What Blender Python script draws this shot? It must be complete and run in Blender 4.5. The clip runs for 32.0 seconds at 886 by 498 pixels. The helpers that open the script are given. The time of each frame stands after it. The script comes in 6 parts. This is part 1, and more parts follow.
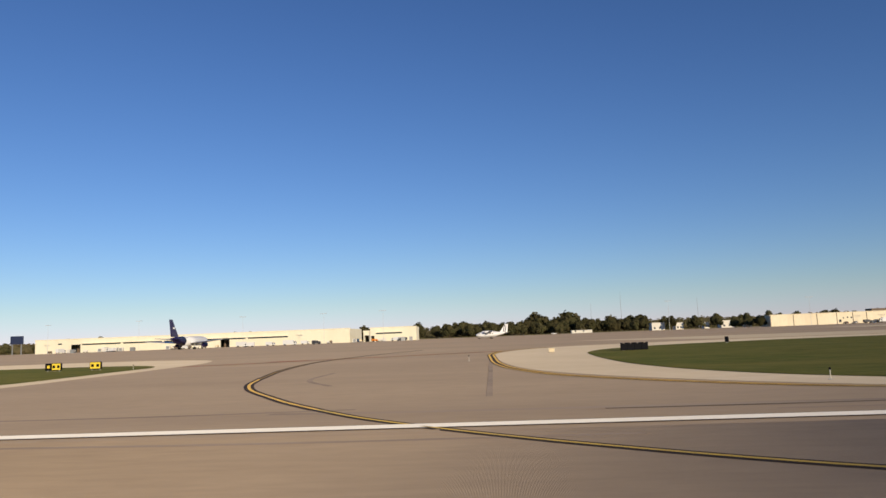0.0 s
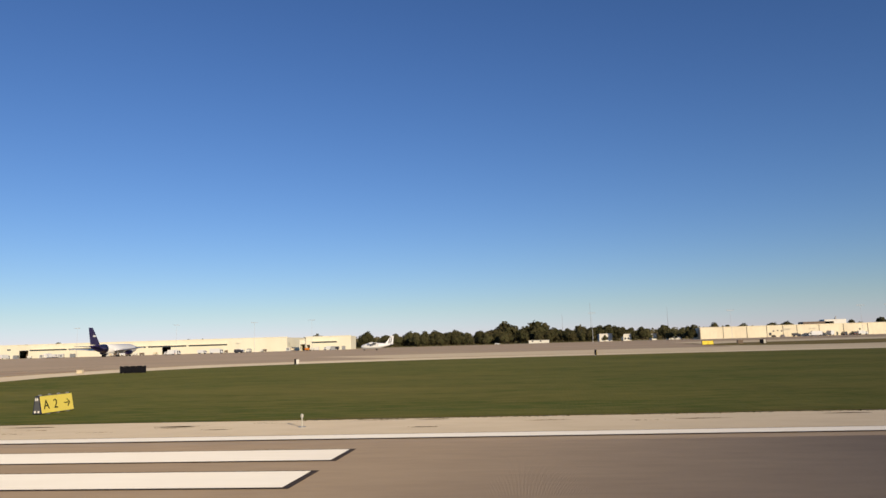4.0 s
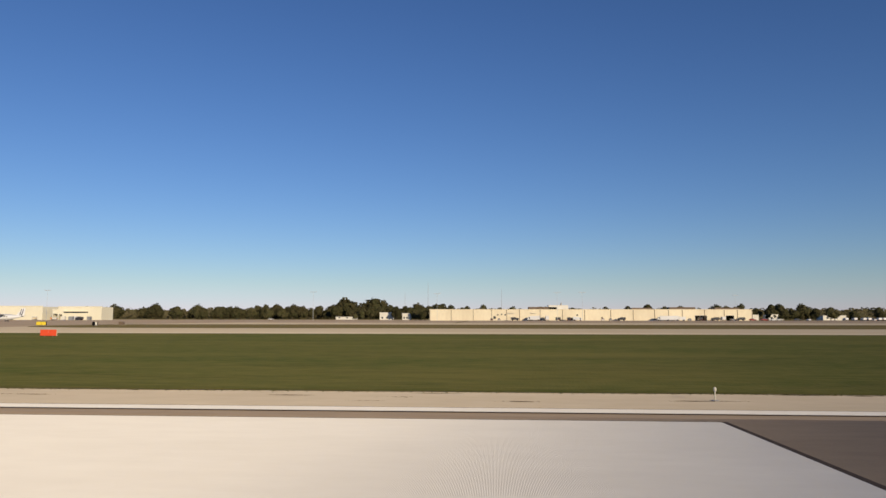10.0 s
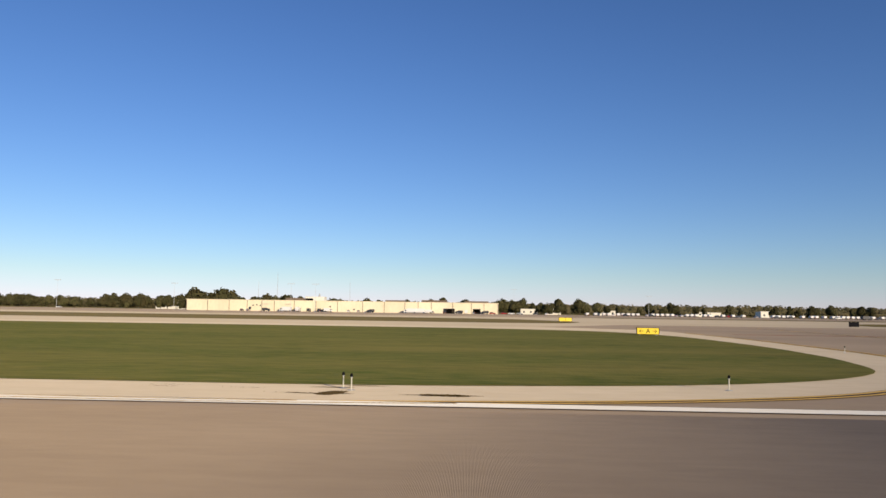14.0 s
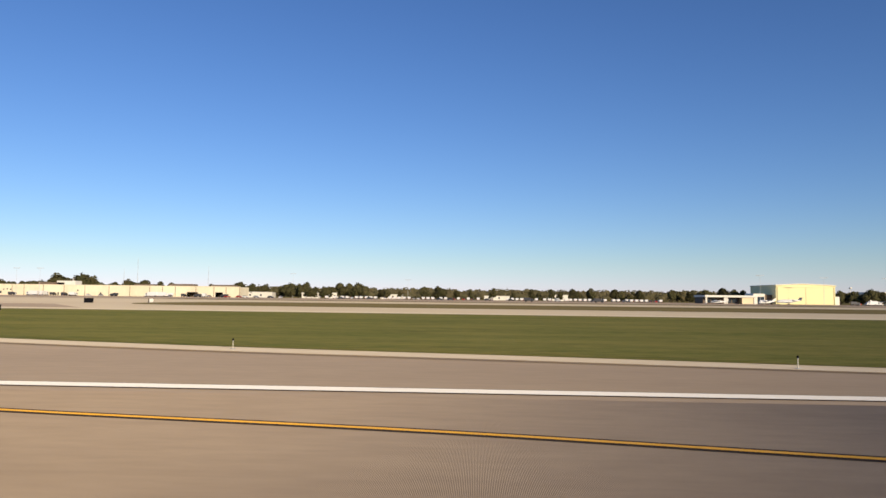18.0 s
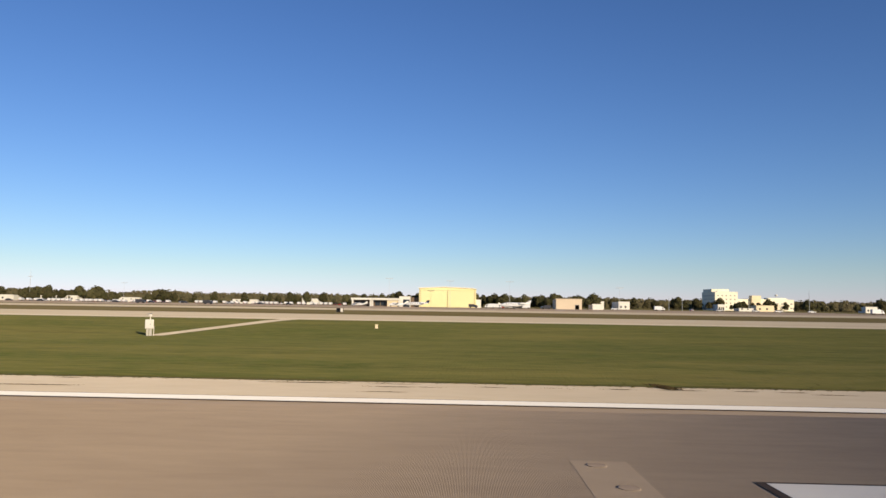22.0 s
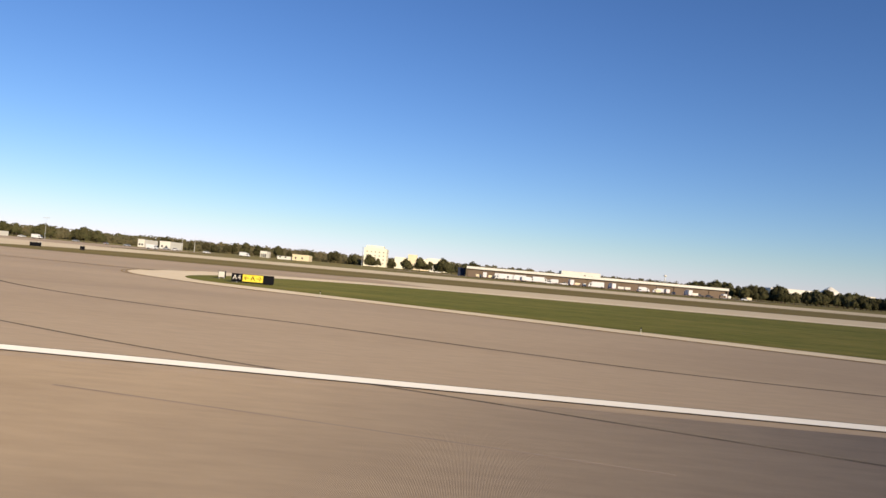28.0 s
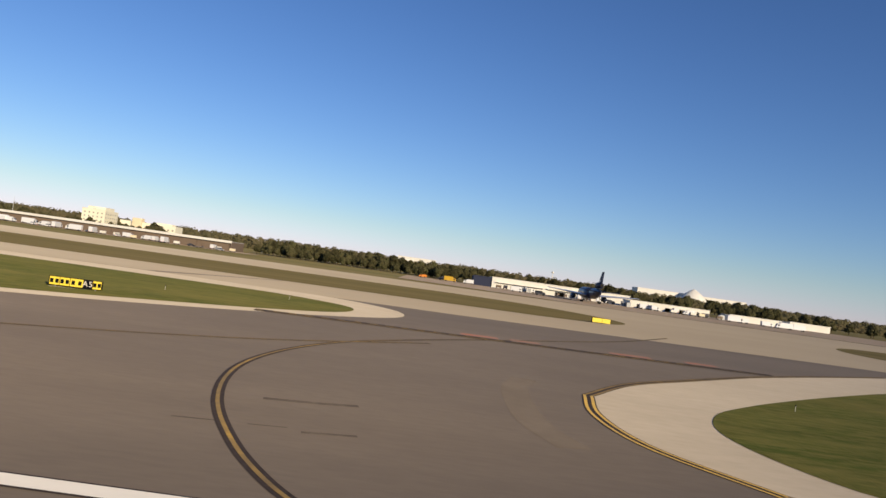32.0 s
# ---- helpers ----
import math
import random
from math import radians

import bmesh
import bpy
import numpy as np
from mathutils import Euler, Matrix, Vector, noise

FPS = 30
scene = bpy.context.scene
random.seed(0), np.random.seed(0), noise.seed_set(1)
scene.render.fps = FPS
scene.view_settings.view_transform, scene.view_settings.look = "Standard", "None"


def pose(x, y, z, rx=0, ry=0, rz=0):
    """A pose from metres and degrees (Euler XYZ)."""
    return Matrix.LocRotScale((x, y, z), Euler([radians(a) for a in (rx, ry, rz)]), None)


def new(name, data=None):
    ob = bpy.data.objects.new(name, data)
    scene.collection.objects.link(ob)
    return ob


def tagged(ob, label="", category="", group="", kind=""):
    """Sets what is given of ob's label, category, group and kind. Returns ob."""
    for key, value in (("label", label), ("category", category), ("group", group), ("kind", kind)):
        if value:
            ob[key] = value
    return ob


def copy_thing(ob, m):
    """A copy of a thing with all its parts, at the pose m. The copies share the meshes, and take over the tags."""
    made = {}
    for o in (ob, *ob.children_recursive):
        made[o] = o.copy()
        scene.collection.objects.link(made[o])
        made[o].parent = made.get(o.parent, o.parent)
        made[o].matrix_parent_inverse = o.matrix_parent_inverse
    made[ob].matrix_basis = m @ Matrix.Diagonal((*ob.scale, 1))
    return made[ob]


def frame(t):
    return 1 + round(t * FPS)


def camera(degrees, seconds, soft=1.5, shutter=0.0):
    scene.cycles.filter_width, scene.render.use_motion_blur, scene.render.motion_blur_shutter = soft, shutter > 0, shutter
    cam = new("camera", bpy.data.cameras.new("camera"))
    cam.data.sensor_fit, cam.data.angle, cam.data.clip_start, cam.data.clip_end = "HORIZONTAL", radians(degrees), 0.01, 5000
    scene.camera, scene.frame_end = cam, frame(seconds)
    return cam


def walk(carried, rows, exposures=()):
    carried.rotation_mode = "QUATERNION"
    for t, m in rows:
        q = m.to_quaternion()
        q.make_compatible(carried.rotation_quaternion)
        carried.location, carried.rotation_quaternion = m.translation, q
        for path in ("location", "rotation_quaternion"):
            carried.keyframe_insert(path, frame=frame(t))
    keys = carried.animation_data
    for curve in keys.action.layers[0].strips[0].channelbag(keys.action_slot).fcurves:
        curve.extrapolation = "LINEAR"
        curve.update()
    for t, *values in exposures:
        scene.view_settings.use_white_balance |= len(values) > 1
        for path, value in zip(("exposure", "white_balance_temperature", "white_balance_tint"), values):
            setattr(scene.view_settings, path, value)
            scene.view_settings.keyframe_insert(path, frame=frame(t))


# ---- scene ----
# All lengths below are in metres of the place; MODEL is the scale at which it is laid out.
MODEL = 0.57


def eye_pose(x, z, yaw, pitch, roll):
    """The camera in the cabin window, 1.3 m off the runway's centre line."""
    turn = Matrix.Rotation(radians(yaw), 4, "Z") @ Matrix.Rotation(radians(90 + pitch), 4, "X") @ Matrix.Rotation(radians(roll), 4, "Z")
    return Matrix.Translation((MODEL * x, MODEL * 1.3, MODEL * z)) @ turn


cam = camera(62.91, 32.0, 1.5)
# seconds, metres along the runway, eye height, yaw, pitch, roll
ROWS = [
    (0.0, 117.64, 2.22, 4.29, 6.85, -2.19),
    (0.5, 123.55, 2.23, 3.96, 6.22, -2.03),
    (1.0, 129.97, 2.24, 3.19, 5.87, -2.40),
    (1.5, 136.91, 2.25, 2.98, 6.46, -2.45),
    (2.0, 144.37, 2.26, 4.54, 6.64, -2.35),
    (2.5, 152.43, 2.26, 4.84, 6.87, -2.25),
    (3.0, 161.12, 2.29, 5.02, 6.77, -2.03),
    (3.5, 170.39, 2.30, 5.17, 7.65, -2.06),
    (4.0, 180.28, 2.29, 5.95, 7.44, -1.67),
    (4.5, 190.82, 2.29, 5.41, 7.88, -2.05),
    (5.0, 202.03, 2.29, 5.06, 7.85, -1.89),
    (5.5, 213.91, 2.30, 4.84, 7.54, -1.60),
    (6.0, 226.44, 2.30, 4.68, 7.13, -1.39),
    (6.5, 239.62, 2.30, 4.52, 6.81, -1.31),
    (7.0, 253.41, 2.30, 4.29, 6.78, -1.22),
    (7.5, 267.76, 2.30, 4.25, 6.25, -1.16),
    (8.0, 282.65, 2.30, 4.64, 6.06, -0.91),
    (8.5, 298.05, 2.31, 4.55, 5.91, -0.57),
    (9.0, 313.94, 2.32, 4.68, 5.48, -0.02),
    (9.5, 330.31, 2.33, 4.23, 5.72, -0.06),
    (10.0, 347.16, 2.33, 4.08, 5.40, 0.06),
    (10.5, 364.52, 2.34, 3.67, 5.18, 0.37),
    (11.0, 382.39, 2.35, 3.88, 4.81, 0.19),
    (11.5, 400.80, 2.36, 3.86, 5.18, 0.30),
    (12.0, 419.78, 2.37, 3.72, 5.15, 0.64),
    (12.5, 439.33, 2.37, 3.60, 5.20, 0.62),
    (13.0, 459.49, 2.38, 2.82, 4.94, 0.73),
    (13.5, 480.25, 2.38, 2.27, 4.93, 1.07),
    (14.0, 501.63, 2.39, 1.97, 4.86, 0.85),
    (14.5, 523.61, 2.39, 2.31, 5.22, 0.53),
    (15.0, 546.18, 2.39, 2.44, 4.60, 0.76),
    (15.5, 569.31, 2.39, 1.77, 4.11, 1.07),
    (16.0, 592.99, 2.39, 1.43, 4.13, 1.05),
    (16.5, 617.17, 2.39, 1.40, 4.38, 0.93),
    (17.0, 641.81, 2.39, 1.61, 4.60, 0.83),
    (17.5, 666.88, 2.40, 2.04, 4.50, 0.78),
    (18.0, 692.33, 2.39, 2.63, 3.81, 0.72),
    (18.5, 718.15, 2.39, 2.65, 3.66, 0.88),
    (19.0, 744.30, 2.38, 3.03, 3.88, 0.37),
    (19.5, 770.79, 2.43, 3.40, 3.84, 0.50),
    (20.0, 797.61, 2.45, 3.00, 3.98, 0.42),
    (20.5, 824.77, 2.48, 2.39, 4.42, 0.75),
    (21.0, 852.30, 2.50, 1.97, 3.94, 1.06),
    (21.5, 880.22, 2.50, 1.71, 4.92, 1.51),
    (22.0, 908.58, 2.50, 1.99, 4.36, 0.90),
    (22.5, 937.38, 2.50, 2.47, 4.24, 1.40),
    (23.0, 966.65, 2.49, 2.18, 4.45, 0.94),
    (23.5, 996.38, 2.50, 2.05, 3.93, 0.88),
    (24.0, 1026.59, 2.51, 2.61, 4.01, 1.04),
    (24.5, 1057.30, 2.52, 2.39, 4.30, 1.38),
    (25.0, 1088.49, 2.54, 2.38, 4.06, 1.38),
    (25.5, 1120.18, 2.55, 2.53, 3.56, 1.39),
    (26.0, 1152.36, 2.56, 2.79, 3.09, 1.60),
    (26.5, 1184.99, 2.57, 3.11, 2.92, 2.03),
    (27.0, 1218.04, 2.62, 3.45, 3.33, 2.56),
    (27.5, 1251.42, 2.90, 3.50, 2.47, 3.28),
    (28.0, 1285.04, 3.09, 2.00, 1.67, 5.02),
    (28.5, 1318.78, 3.38, 0.61, 1.06, 7.40),
    (29.0, 1352.57, 3.71, 0.44, 1.89, 9.28),
    (29.5, 1386.36, 4.03, -0.19, 1.20, 9.08),
    (30.0, 1420.14, 4.31, -0.79, 3.03, 9.15),
    (30.5, 1453.91, 4.53, -1.72, 3.78, 6.63),
    (31.0, 1487.68, 4.98, -0.35, 4.03, 6.46),
    (31.5, 1521.46, 5.93, -0.52, 3.68, 6.85),
    (32.0, 1555.28, 7.35, -0.58, 1.62, 7.95),
]
walk(cam, [(t, eye_pose(*row)) for t, *row in ROWS], [(0, -0.26), (4.5, -0.28), (8.8, -0.14), (9.3, -0.22), (9.7, -0.38), (10.1, -0.42), (10.6, -0.25), (11.2, -0.08), (13, -0.01), (14, -0.05), (15, 0.0), (18, -0.01), (20, -0.09), (23, -0.04), (27, 0.07), (29, 0.05), (31, -0.03), (32, -0.11)])

# ---- world and sun ----
SUN_EL, SUN_AZ = 14.0, -56.8  # degrees above the horizon; from +x towards +y
world = bpy.data.worlds.new("sky")
scene.world = world
world.use_nodes = True
wn = world.node_tree.nodes
wl = world.node_tree.links
sky = wn.new("ShaderNodeTexSky")
sky.sky_type = "NISHITA"
sky.sun_disc = False
sky.sun_elevation = radians(SUN_EL)
sky.sun_rotation = radians(90 - SUN_AZ)
sky.altitude = 200
sky.air_density, sky.dust_density, sky.ozone_density = 1.0, 0.0, 3.0
vivid = wn.new("ShaderNodeHueSaturation")
vivid.inputs["Saturation"].default_value = 1.06
cool = wn.new("ShaderNodeMix")
cool.data_type, cool.blend_type = "RGBA", "MULTIPLY"
cool.inputs[0].default_value = 1.0
cool.inputs[7].default_value = (0.99, 1.0, 1.22, 1)
wl.new(sky.outputs[0], cool.inputs[6])
wl.new(cool.outputs[2], vivid.inputs["Color"])
# dry autumn air: a clear gradient, and a low sky that stays bluish white instead of turning yellow
split, join, pale, bluer = wn.new("ShaderNodeSeparateColor"), wn.new("ShaderNodeCombineColor"), wn.new("ShaderNodeMath"), wn.new("ShaderNodeMath")
pale.operation, bluer.operation = "MULTIPLY", "SMOOTH_MAX"
pale.inputs[1].default_value = 1.05
bluer.inputs[2].default_value = 1.2
wl.new(vivid.outputs[0], split.inputs[0])
wl.new(split.outputs[1], pale.inputs[0])
wl.new(pale.outputs[0], bluer.inputs[0])
wl.new(split.outputs[2], bluer.inputs[1])
for k, channel in enumerate((split.outputs[0], split.outputs[1], bluer.outputs[0])):
    steep = wn.new("ShaderNodeMath")
    steep.operation = "POWER"
    steep.inputs[1].default_value = 1.1
    wl.new(channel, steep.inputs[0])
    wl.new(steep.outputs[0], join.inputs[k])
wl.new(join.outputs[0], wn["Background"].inputs[0])
wn["Background"].inputs[1].default_value = 0.084
sun_data = bpy.data.lights.new("sun", "SUN")
sun_data.energy = 5.15
sun_data.angle = radians(0.55)
sun_data.color = (1.0, 0.835, 0.61)
sun = new("sun", sun_data)
sun_way = Vector((math.cos(radians(SUN_EL)) * math.cos(radians(SUN_AZ)), math.cos(radians(SUN_EL)) * math.sin(radians(SUN_AZ)), math.sin(radians(SUN_EL))))
sun.matrix_world = Matrix.Translation((0, 0, 60)) @ sun_way.to_track_quat("Z", "Y").to_matrix().to_4x4()
scene.view_settings.exposure = 0.0


# ---- materials ----
def material(name, colour, rough=0.8, metal=0.0, second=None, grain=0.0, stain=0.0, grain_scale=3.0, stain_scale=0.12, bump=0.0, stretch=(1, 1, 1), spec=0.3, diffuse=0.0, vary=0.0, span=(0.3, 0.75), blotch=0.0, from_new=None):
    """A surface with fine grain and broad stains, both at real-world size."""
    m = bpy.data.materials.new(name)
    m.use_nodes = True
    n, l = m.node_tree.nodes, m.node_tree.links
    b = n["Principled BSDF"]
    b.inputs["Roughness"].default_value = rough
    b.inputs["Metallic"].default_value = metal
    b.inputs["Specular IOR Level"].default_value = spec
    b.inputs["Diffuse Roughness"].default_value = diffuse
    b.inputs["Base Color"].default_value = (*colour, 1)
    if not (grain or stain or vary):
        return m
    geo = n.new("ShaderNodeTexCoord")
    mp = n.new("ShaderNodeMapping")
    mp.inputs["Scale"].default_value = [s / MODEL for s in stretch]
    l.new(geo.outputs["Object"], mp.inputs["Vector"])
    last = None
    base = n.new("ShaderNodeRGB")
    base.outputs[0].default_value = (*colour, 1)
    last = base.outputs[0]
    if from_new:
        # one surface that gives way to another gradually between two places along the runway
        x0, x1, fresh, fresh_stain = from_new
        axis, along, age = n.new("ShaderNodeSeparateXYZ"), n.new("ShaderNodeMapRange"), n.new("ShaderNodeMix")
        along.inputs[1].default_value, along.inputs[2].default_value = x0 * MODEL, x1 * MODEL
        age.data_type = "RGBA"
        age.inputs[6].default_value = (*fresh, 1)
        l.new(geo.outputs["Object"], axis.inputs[0])
        l.new(axis.outputs[0], along.inputs[0])
        l.new(along.outputs[0], age.inputs[0])
        l.new(last, age.inputs[7])
        last = age.outputs[2]
        stains = n.new("ShaderNodeMix")
        stains.data_type = "RGBA"
        stains.inputs[6].default_value, stains.inputs[7].default_value = (*fresh_stain, 1), (*second, 1)
        l.new(along.outputs[0], stains.inputs[0])
    other = second or tuple(c * 0.6 for c in colour)

    def layer(scale, amount, low, high, detail, prev):
        tex = n.new("ShaderNodeTexNoise")
        tex.inputs["Scale"].default_value = scale
        tex.inputs["Detail"].default_value = detail
        tex.inputs["Roughness"].default_value = 0.62
        l.new(mp.outputs[0], tex.inputs["Vector"])
        ramp = n.new("ShaderNodeMapRange")
        ramp.inputs[1].default_value, ramp.inputs[2].default_value = low, high
        ramp.inputs[3].default_value, ramp.inputs[4].default_value = 0.0, amount
        l.new(tex.outputs[0], ramp.inputs[0])
        mix = n.new("ShaderNodeMix")
        mix.data_type = "RGBA"
        mix.inputs[7].default_value = (*other, 1)
        if from_new and other is second:
            l.new(stains.outputs[2], mix.inputs[7])
        l.new(ramp.outputs[0], mix.inputs[0])
        l.new(prev, mix.inputs[6])
        return mix.outputs[2], tex

    if stain:
        last, _ = layer(stain_scale, stain, 0.4, 0.68, 4, last)
    if blotch:
        other = tuple(k * 0.5 for k in colour)
        last, _ = layer(stain_scale * 3.2, blotch, 0.48, 0.66, 5, last)
        other = second or tuple(k * 0.6 for k in colour)
    if grain:
        last, tex = layer(grain_scale, grain, *span, 6, last)
        if bump:
            bp = n.new("ShaderNodeBump")
            bp.inputs["Strength"].default_value = bump
            bp.inputs["Distance"].default_value = 0.03
            l.new(tex.outputs[0], bp.inputs["Height"])
            l.new(bp.outputs[0], b.inputs["Normal"])
    if vary:
        info = n.new("ShaderNodeObjectInfo")
        hsv = n.new("ShaderNodeHueSaturation")
        rng = n.new("ShaderNodeMapRange")
        rng.inputs[3].default_value, rng.inputs[4].default_value = 1 - vary, 1 + vary
        l.new(info.outputs["Random"], rng.inputs[0])
        l.new(rng.outputs[0], hsv.inputs["Value"])
        l.new(last, hsv.inputs["Color"])
        last = hsv.outputs[0]
    l.new(last, b.inputs["Base Color"])
    return m


ASPHALT = material("asphalt", (0.306, 0.234, 0.159), 0.75, second=(0.184, 0.137, 0.093), grain=0.35, stain=0.5, grain_scale=2.4, stain_scale=0.06, stretch=(0.28, 1, 1), span=(0.36, 0.68), diffuse=1.0, spec=0.2)
CONCRETE = material("concrete", (0.525, 0.438, 0.318), 0.85, second=(0.35, 0.285, 0.20), grain=0.4, stain=0.35, grain_scale=1.3, stain_scale=0.09, stretch=(0.5, 1, 1), diffuse=1.0, spec=0.2)
TAXI = material("taxiway_concrete", (0.36, 0.292, 0.198), 0.85, second=(0.28, 0.225, 0.153), grain=0.3, stain=0.4, grain_scale=0.6, stain_scale=0.03, stretch=(0.3, 1, 1), diffuse=1.0, spec=0.2, from_new=(1400, 1560, (0.45, 0.375, 0.265), (0.32, 0.26, 0.18)))
GRASS = material("grass", (0.064, 0.079, 0.015), 0.95, second=(0.168, 0.138, 0.042), grain=0.62, stain=0.6, grain_scale=1.7, stain_scale=0.11, stretch=(0.3, 1, 1), span=(0.38, 0.66), diffuse=1.0, spec=0.05, blotch=0.36, from_new=(250, 700, (0.049, 0.064, 0.012), (0.128, 0.108, 0.032)))
MEDIAN = material("median_grass", (0.095, 0.078, 0.026), 0.95, second=(0.15, 0.115, 0.05), grain=0.7, stain=0.8, grain_scale=0.2, stain_scale=0.06, stretch=(0.05, 1, 1), diffuse=1.0, spec=0.05)
DRYGRASS = material("dry_grass", (0.17, 0.135, 0.06), 0.95, second=(0.10, 0.095, 0.03), grain=0.5, stain=0.7, grain_scale=0.25, stain_scale=0.015, stretch=(0.2, 1, 1), diffuse=1.0, spec=0.05)
FRINGE = material("grass_fringe", (0.10, 0.082, 0.026), 0.95, second=(0.07, 0.075, 0.018), grain=0.8, stain=0.7, grain_scale=1.2, stain_scale=0.2, stretch=(0.3, 1, 1), diffuse=1.0, spec=0.05)
WEED = material("dry_weeds", (0.105, 0.074, 0.036), 0.95, second=(0.055, 0.043, 0.021), grain=0.5, grain_scale=2.0, diffuse=0.5, spec=0.05)
WHITE = material("white_paint", (0.743, 0.700, 0.620), 0.7, second=(0.564, 0.517, 0.442), grain=0.25, stain=0.25, grain_scale=2, stain_scale=0.15, stretch=(0.4, 1, 1), spec=0.2, diffuse=1.0)
YELLOW = material("yellow_paint", (0.68, 0.42, 0.030), 0.7, second=(0.50, 0.34, 0.07), grain=0.4, stain=0.3, grain_scale=3, stain_scale=0.3, diffuse=1.0, spec=0.2)
BLACK = material("black_paint", (0.03, 0.022, 0.018), 0.8, second=(0.09, 0.07, 0.06), grain=0.4, grain_scale=4, diffuse=1.0, spec=0.1)
WORN = material("worn_yellow_paint", (0.33, 0.21, 0.055), 0.8, second=(0.11, 0.085, 0.058), grain=0.8, stain=0.9, grain_scale=1.5, stain_scale=0.1, diffuse=1.0, spec=0.1)
AMBER = material("amber_paint", (0.69, 0.355, 0.028), 0.7, second=(0.50, 0.29, 0.06), grain=0.4, stain=0.35, grain_scale=3, stain_scale=0.3, diffuse=1.0, spec=0.2)
DIMMEDYELLOW = material("dimmed_yellow_paint", (0.48, 0.33, 0.07), 0.8, second=(0.32, 0.24, 0.09), grain=0.6, stain=0.5, grain_scale=1.5, stain_scale=0.15, diffuse=1.0, spec=0.1)
EDGEYELLOW = material("edge_line_paint", (0.64, 0.40, 0.08), 0.8, second=(0.28, 0.20, 0.10), grain=0.5, stain=0.5, grain_scale=1.5, stain_scale=0.2, diffuse=1.0, spec=0.1)
RUBBER = material("rubber_marks", (0.15, 0.115, 0.09), 0.85, second=(0.27, 0.215, 0.17), grain=0.8, stain=0.8, grain_scale=0.8, stain_scale=0.12, stretch=(0.25, 1, 1), diffuse=1.0, spec=0.1)
SKID = material("skid_marks", (0.055, 0.044, 0.034), 0.85, second=(0.17, 0.135, 0.10), grain=0.7, stain=0.4, grain_scale=1.5, stain_scale=0.3, diffuse=1.0, spec=0.1)
FADEDRED = material("faded_red_paint", (0.36, 0.13, 0.09), 0.8, second=(0.22, 0.165, 0.12), grain=0.8, stain=0.9, grain_scale=1.2, stain_scale=0.25, diffuse=1.0, spec=0.1)
PALESEAL = material("pale_joint_seal", (0.39, 0.31, 0.22), 0.85, second=(0.33, 0.26, 0.185), grain=0.4, grain_scale=3, diffuse=1.0, spec=0.1)
PALESMEAR = material("pale_smeared_asphalt", (0.178, 0.142, 0.106), 0.85, second=(0.135, 0.108, 0.080), grain=0.6, stain=0.9, grain_scale=0.9, stain_scale=0.2, diffuse=1.0, spec=0.1)
PATCH = material("patched_asphalt", (0.36, 0.28, 0.20), 0.85, second=(0.29, 0.225, 0.16), grain=0.5, stain=0.5, grain_scale=1.2, stain_scale=0.2, diffuse=1.0, spec=0.1)
DARKASPHALT = material("dark_asphalt", (0.160, 0.127, 0.093), 0.75, second=(0.095, 0.075, 0.057), grain=0.35, stain=0.5, grain_scale=2.4, stain_scale=0.06, stretch=(0.28, 1, 1), span=(0.36, 0.68), diffuse=1.0, spec=0.2, from_new=(1425, 1545, (0.306, 0.234, 0.159), (0.184, 0.137, 0.093)))
CREAM = material("cream_panel", (0.90, 0.84, 0.64), 0.7, second=(0.72, 0.64, 0.45), grain=0.15, stain=0.3, grain_scale=0.5, stain_scale=0.05, stretch=(1, 1, 0.3))
TAN = material("tan_panel", (0.86, 0.72, 0.47), 0.7, second=(0.62, 0.48, 0.3), grain=0.2, stain=0.35, grain_scale=0.6, stain_scale=0.05)
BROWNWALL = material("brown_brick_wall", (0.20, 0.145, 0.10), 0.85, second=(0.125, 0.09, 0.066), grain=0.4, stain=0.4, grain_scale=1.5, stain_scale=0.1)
SHEDWALL = material("pale_shed_panel", (0.90, 0.80, 0.58), 0.7, second=(0.60, 0.49, 0.33), grain=0.3, stain=0.4, grain_scale=0.7, stain_scale=0.06, stretch=(1, 1, 0.4))
PINKTAN = material("pinkish_tan_block", (0.70, 0.57, 0.41), 0.8, second=(0.58, 0.46, 0.33), grain=0.3, stain=0.3, grain_scale=0.8)
YELLOWWALL = material("pale_yellow_steel", (0.88, 0.79, 0.42), 0.55, second=(0.76, 0.66, 0.34), grain=0.1, stain=0.25, grain_scale=0.5, stain_scale=0.08)
WHITEWALL = material("white_wall", (0.80, 0.76, 0.66), 0.7, second=(0.6, 0.55, 0.46), grain=0.15, stain=0.3, grain_scale=0.6, stain_scale=0.08)
ROOF = material("grey_roof", (0.42, 0.40, 0.37), 0.8, second=(0.3, 0.28, 0.26), grain=0.3, stain=0.4)
# for flat engine discs: the shade inside a hollow given as near-black colour
DARK = material("opening_shade_black", (0.02, 0.018, 0.015), 0.9)
GLASS = material("dark_window_glass", (0.03, 0.04, 0.05), 0.12, spec=0.6)
# far window glass with haze put into its colour, so the panes stay faint
HAZEDGLASS = material("hazed_window_glass", (0.30, 0.27, 0.21), 0.35, second=(0.22, 0.20, 0.16), grain=0.2, grain_scale=1, spec=0.4)
LEAF = material("leaves", (0.054, 0.062, 0.025), 0.95, second=(0.104, 0.085, 0.041), grain=0.9, stain=0.8, grain_scale=0.5, stain_scale=0.07, diffuse=0.3, spec=0.05, vary=0.35)
# distant leaves: the haze before them is mixed into a paler base colour
WOODS = material("hazed_woods_leaves", (0.085, 0.090, 0.045), 0.95, second=(0.150, 0.115, 0.060), grain=0.8, stain=0.9, grain_scale=0.3, stain_scale=0.03, diffuse=0.3, spec=0.05)
